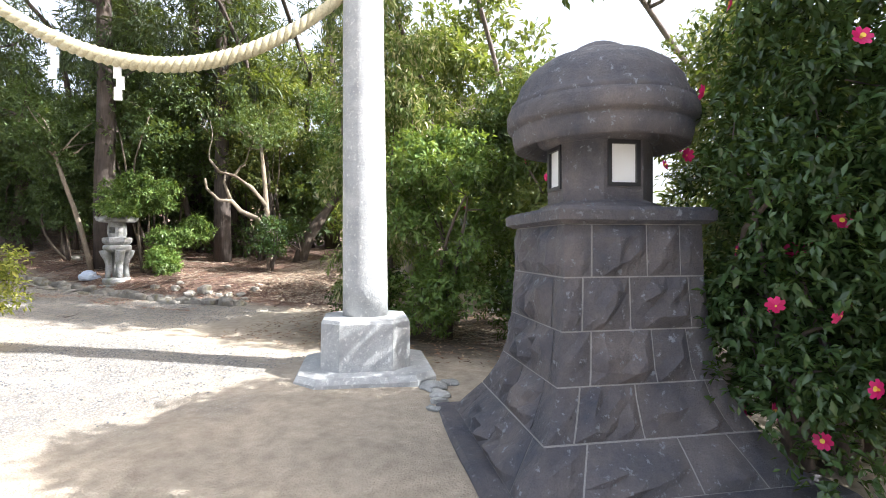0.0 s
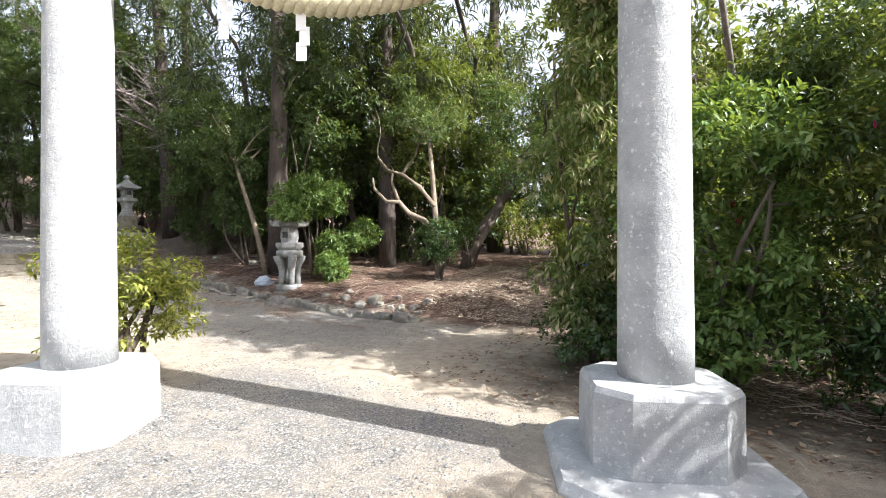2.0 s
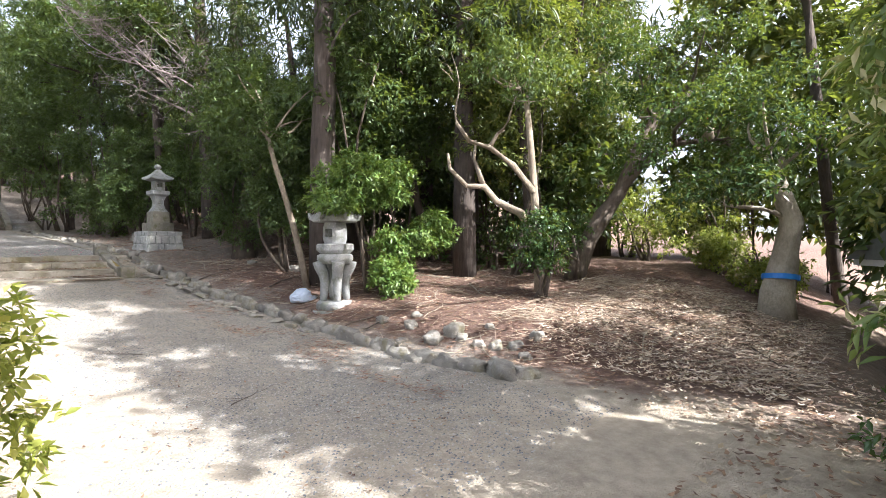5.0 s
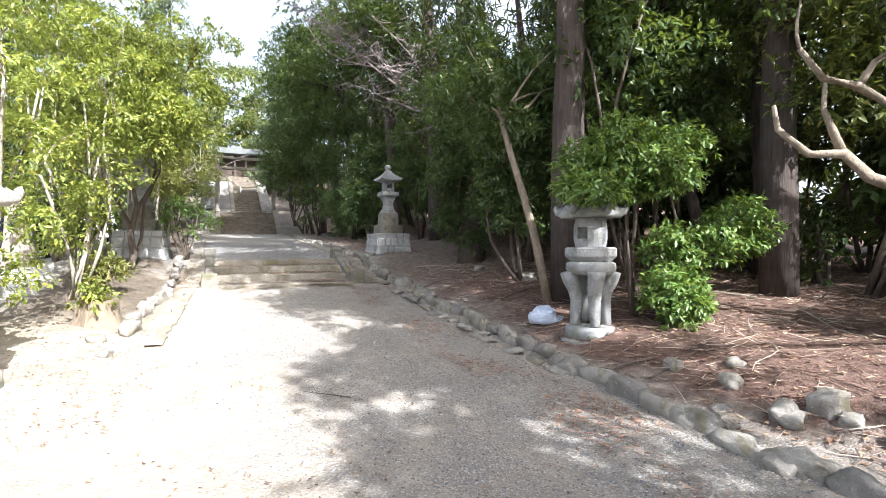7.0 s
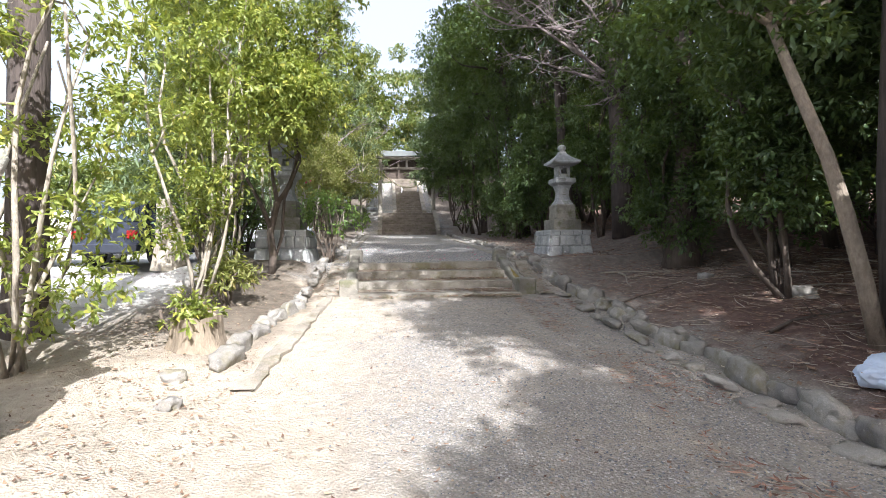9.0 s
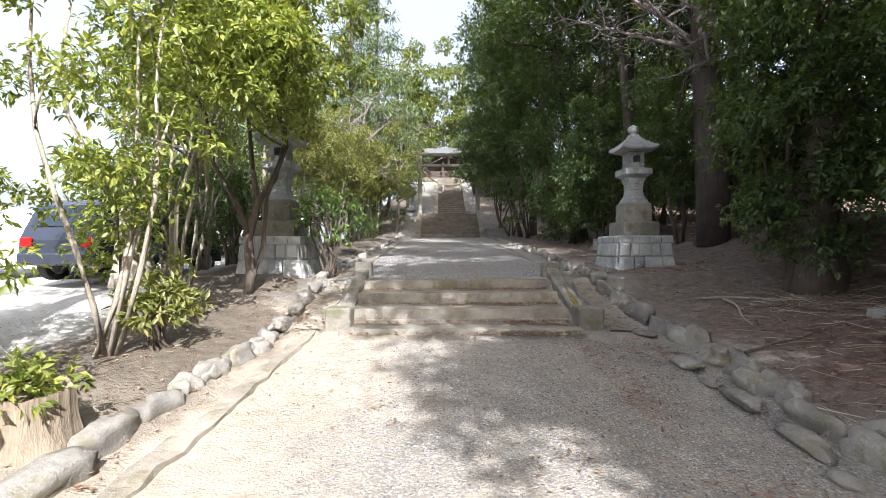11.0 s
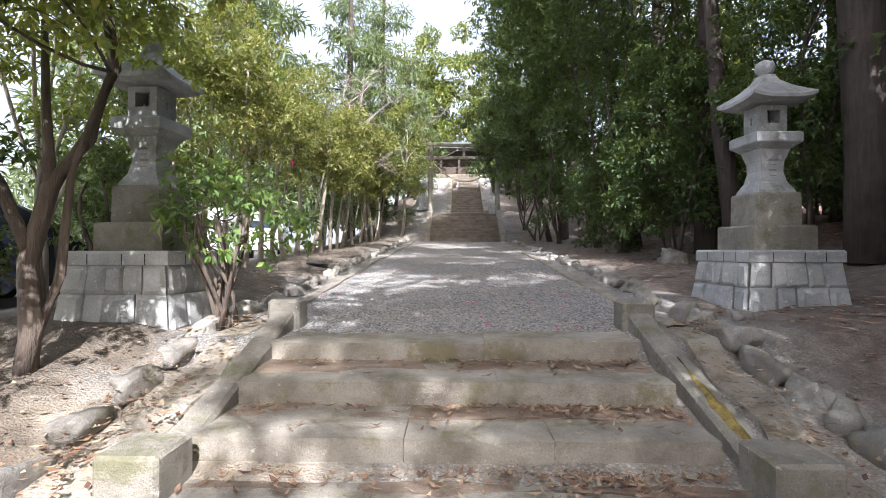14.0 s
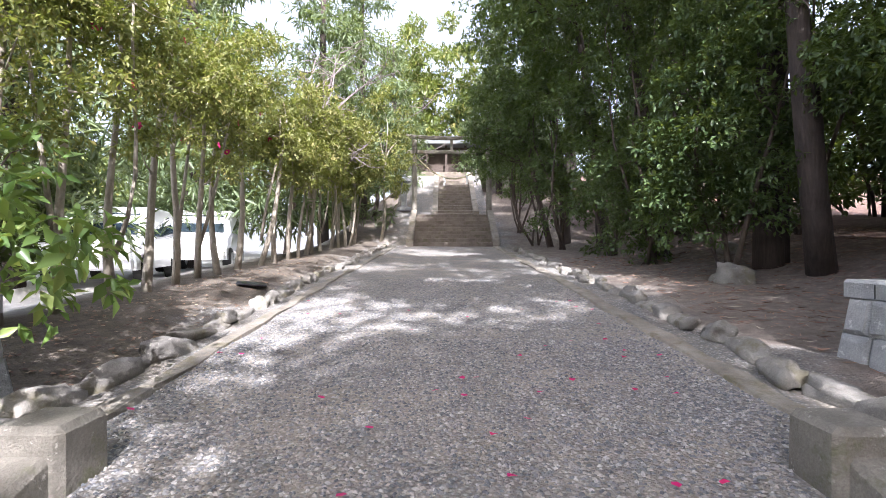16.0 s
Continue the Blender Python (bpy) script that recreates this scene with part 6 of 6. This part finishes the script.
def pebbles(n, area, size, seed, keep=None):
    rnd = random.Random(seed)
    V, F = [], []
    while len(F) < n * 8:
        x, y = rnd.uniform(area[0], area[1]), rnd.uniform(area[2], area[3])
        if keep and rnd.random() > keep(x, y):
            continue
        r = size * rnd.uniform(0.45, 1.25)
        a = rnd.uniform(0, 6.3)
        z = rough_land(x, y) + r * 0.12
        b = len(V)
        for dx, dy, dz in ((1, 0, 0), (0, 0.75, 0.1), (-1, 0.1, 0), (0.1, -0.8, 0), (0, 0, 0.55), (0, 0, -0.5)):
            V.append((x + r * (dx * math.cos(a) - dy * math.sin(a)), y + r * (dx * math.sin(a) + dy * math.cos(a)), z + r * dz))
        F += [(b, b + 1, b + 4), (b + 1, b + 2, b + 4), (b + 2, b + 3, b + 4), (b + 3, b, b + 4), (b + 1, b, b + 5), (b + 2, b + 1, b + 5), (b + 3, b + 2, b + 5), (b, b + 3, b + 5)]
    return V, F


V, F = pebbles(30000, (5.45, 9.4, 22.6, 30.0), 0.0155, 1, lambda x, y: 1 if y < 25.5 else 0.45)
stuff("gravel", "grey mixed gravel covering the upper path", "gravel", V, F, M_PEBBLE)
V, F = pebbles(26000, (5.2, 9.9, 7.5, 20.0), 0.0135, 2, lambda x, y: 0.9 * ease(x + noise.noise((x, y, 0)), 5.6, 7.4))
stuff("gravel", "scattered grey gravel on the sandy lower path", "gravel", V, F, M_PEBBLE)
V, F = pebbles(8000, (2.5, 6.3, 4.2, 9.0), 0.0145, 3, lambda x, y: 0.9 * ease(x + 0.5 * y, 5.0, 7.5))
stuff("gravel", "scattered grey gravel inside the shrine gate", "gravel", V, F, M_PEBBLE)


def litter(n, seed, where, length, width, mat, name, label, curl=0.3, lift=0.01):
    rnd = random.Random(seed)
    V, F = [], []
    for _ in range(n):
        x, y = where(rnd)
        a = rnd.uniform(0, 6.3)
        L, w = length * rnd.uniform(0.5, 1.4), width * rnd.uniform(0.6, 1.3)
        z = rough_land(x, y) + lift + rnd.uniform(0, lift * 2)
        c, s = math.cos(a), math.sin(a)
        b = len(V)
        for u, v, h in ((-0.5, 0, rnd.uniform(0, curl)), (0, 0.5, 0), (0.5, 0, rnd.uniform(0, curl)), (0, -0.5, rnd.uniform(0, curl * 0.5))):
            V.append((x + L * u * c - w * v * s, y + L * u * s + w * v * c, z + h * L * 0.5))
        F += [(b, b + 1, b + 3), (b + 1, b + 2, b + 3)]
    return stuff(name, label, "litter", V, F, mat)


def zone(x0, x1, y0, y1):
    return lambda r: (r.uniform(x0, x1), r.uniform(y0, y1))


def clustered(x0, x1, y0, y1):
    def pick(r):
        while True:
            x, y = r.uniform(x0, x1), r.uniform(y0, y1)
            if noise.noise((x * 0.9, y * 0.9, 5)) + r.uniform(-0.35, 0.35) > 0.1:
                return x, y
    return pick


litter(20000, 1, zone(10.5, 18, 8.0, 22.5), 0.11, 0.011, M_NEEDLE, "cedar_litter", "red-brown fallen cedar sprays covering the bank", 0.35, 0.012)
litter(4500, 2, zone(10.4, 16, 22.5, 34), 0.14, 0.014, M_NEEDLE, "cedar_litter", "red-brown fallen cedar sprays under the dark trees", 0.35, 0.01)
litter(6000, 3, zone(10.1, 16, 6.5, 24), 0.075, 0.045, M_DEAD, "dead_leaves", "brown dead leaves scattered on the bank", 0.5, 0.012)
litter(3000, 4, zone(1.5, 5.0, 13, 23), 0.055, 0.025, M_DEAD, "dead_leaves", "brown dead leaves under the small trees", 0.5, 0.012)
litter(1300, 5, clustered(5.0, 10.0, 8, 20.3), 0.055, 0.022, M_DEAD, "dead_leaves", "brown dead leaves strewn over the lower path", 0.4, 0.008)
litter(1500, 6, zone(3.3, 5.0, 23.5, 34), 0.07, 0.035, M_DEAD, "dead_leaves", "brown dead leaves under the hedge", 0.4, 0.01)
litter(3500, 7, zone(6.6, 14, 1.0, 6.5), 0.09, 0.04, M_DEAD, "dead_leaves", "brown dead leaves under the bushes", 0.5, 0.012)
litter(1700, 8, clustered(8.7, 9.7, 9, 20.2), 0.11, 0.016, M_NEEDLE, "cedar_litter", "brown cedar sprays along the boulder kerb", 0.3, 0.012)

litter(500, 9, zone(4.9, 5.55, 20.2, 23.0), 0.07, 0.03, M_DEAD, "dead_leaves", "brown dead leaves gathered in a gutter", 0.4, 0.05)
litter(350, 10, zone(9.3, 9.75, 20.3, 23.0), 0.08, 0.025, M_DEAD, "dead_leaves", "brown dead leaves gathered in a gutter", 0.4, 0.04)


def brush(n, seed, where, name, label, long=0.7, r=0.006, heap=0.25):
    rnd = random.Random(seed)
    V, F = [], []
    for _ in range(n):
        x, y = where(rnd)
        a, L, tilt = rnd.uniform(0, 6.3), long * rnd.uniform(0.3, 1.3), rnd.uniform(-0.25, 0.35)
        h = heap * max(0, noise.noise((x * 0.8, y * 0.8, 9)) + 0.35) * rnd.random()
        z = rough_land(x, y) + 0.012 + h
        c, s, q = math.cos(a), math.sin(a), r * rnd.uniform(0.5, 1.8)
        kx, ky = rnd.uniform(-.08, .08), rnd.uniform(-.08, .08)
        b = len(V)
        for u, f in ((-0.5, 1.0), (0.0, 0.8), (0.5, 0.4)):
            px, py, pz = x + L * u * c + (kx if u == 0 else 0), y + L * u * s + (ky if u == 0 else 0), z + L * max(-0.1, u * tilt)
            for w in range(3):
                g = w * 2.094
                V.append((px - s * q * f * math.cos(g), py + c * q * f * math.cos(g), pz + q * f * math.sin(g)))
        for k in (0, 3):
            for w in range(3):
                F.append((b + k + w, b + k + (w + 1) % 3, b + k + 3 + (w + 1) % 3, b + k + 3 + w))
    return stuff(name, label, "twigs", V, F, M_TWIG)


# dry straw and twigs, toned paler to stand in for sunlight on the bank
M_STRAW = leaf("straw", (0.3, 0.19, 0.14), (0.62, 0.5, 0.38), 0.8, 0.05, (0.66, 0.58, 0.47), 0.2)
M_TWIG = leaf("dry_twig", (0.18, 0.12, 0.09), (0.48, 0.39, 0.3), 0.8, 0.0, (0.5, 0.44, 0.36), 0.2)
brush(4200, 1, zone(11.8, 16.6, 6.0, 10.6), "brush_pile", "heap of dry twigs and cut branches on the bank", 0.38, 0.0035, 0.16)
litter(6500, 21, zone(11.2, 16.6, 6.2, 9.6), 0.1, 0.026, M_STRAW, "dry_litter", "pale dry leaves and straw heaped on the bank", 0.7, 0.02)
litter(1500, 22, zone(10.0, 13.5, 5.2, 7.4), 0.09, 0.025, M_STRAW, "dry_litter", "pale dry leaves thinning out onto the path", 0.5, 0.012)
brush(1800, 2, zone(10.2, 16, 9, 21), "dry_twigs", "dry twigs scattered over the wooded bank", 0.5, 0.004, 0.05)
brush(350, 3, zone(8.2, 9.9, 1.5, 3.2), "dry_twigs", "dry twigs below the bushes", 0.5, 0.004, 0.05)

# leaves lying on the step treads
rnd = random.Random(31)
V, F = [], []
for y0, y1, z, n in ((20.3, 20.88, 0.97, 520), (20.93, 21.48, 1.155, 330), (21.53, 22.12, 1.33, 280), (20.0, 20.27, 0.9, 260)):
    for _ in range(n):
        x = rnd.uniform(5.9, 8.9) if rnd.random() < 0.5 else rnd.gauss(8.3, 0.45)
        if not 5.85 < x < 8.9:
            continue
        y = y1 - abs(rnd.gauss(0, 0.12)) if rnd.random() < 0.75 else rnd.uniform(y0, y1)
        y = max(y0, min(y1 - 0.01, y))
        a, L, w = rnd.uniform(0, 6.3), rnd.uniform(0.05, 0.13), rnd.uniform(0.012, 0.035)
        c, s, b = math.cos(a), math.sin(a), len(V)
        for u, v, h in ((-0.5, 0, rnd.uniform(0, 0.025)), (0, 0.5, 0), (0.5, 0, rnd.uniform(0, 0.025)), (0, -0.5, 0.004)):
            V.append((x + L * u * c - w * v * s, y + L * u * s + w * v * c, z + 0.012 + h))
        F += [(b, b + 1, b + 3), (b + 1, b + 2, b + 3)]
stuff("dead_leaves", "brown dead leaves lying on the step treads", "litter", V, F, M_DEAD)

# fallen camellia petals on the gravel
V, F = [], []
for _ in range(42):
    x, y = rnd.uniform(5.5, 9.3), rnd.uniform(22.7, 27.5)
    z, a, b = rough_land(x, y) + 0.035, rnd.uniform(0, 6.3), len(V)
    for k in range(5):
        V.append((x + 0.025 * math.cos(a + k * 1.256), y + 0.02 * math.sin(a + k * 1.256), z + rnd.uniform(-0.006, 0.01)))
    F.append((b, b + 1, b + 2, b + 3, b + 4))
stuff("petals", "fallen pink camellia petals on the gravel", "petals", V, F, M_PETAL)


# fallen branches on the bank
def branch(at, length, turn, r, seed, label="dry fallen branch lying on the bank"):
    rnd = random.Random(seed)
    t = thing("fallen_branch", (*at, rough_land(*at) + r), label, "branch", "fallen branches", turn=turn)
    bm = bmesh.new()
    pts = bend((-length / 2, 0, 0.02), (length / 2, 0, 0.05), rnd, 0.06, 8)
    for p in pts:
        w = t.matrix_world @ p
        p.z = max(p.z * 0.3, 0) + rough_land(w.x, w.y) - rough_land(*at) + 0.01
    tube(bm, pts, r, r * 0.35, 6)
    for _ in range(3):
        a = pts[rnd.randint(2, 7)]
        tube(bm, bend(a, a + Vector((rnd.uniform(-.3, .3), rnd.uniform(-.3, .3), rnd.uniform(0, .15))), rnd, 0.1, 4), r * 0.4, r * 0.15, 5)
    part("wood", bm, M_PALE if seed % 2 else M_BARK, t)


rnd = random.Random(14)
for i in range(46):
    x, y = (rnd.uniform(10.4, 15), rnd.uniform(7.2, 21)) if i > 20 else (rnd.uniform(12, 15), rnd.uniform(6.5, 9.8))
    branch((x, y), rnd.uniform(0.4, 1.5), rnd.uniform(0, 360), rnd.uniform(0.008, 0.022), 500 + i)
branch((7.3, 10.6), 0.5, 30, 0.008, 560, "thin dry twig lying on the sandy path")
branch((6.9, 13.4), 0.6, 140, 0.007, 562, "thin dry twig lying on the sandy path")
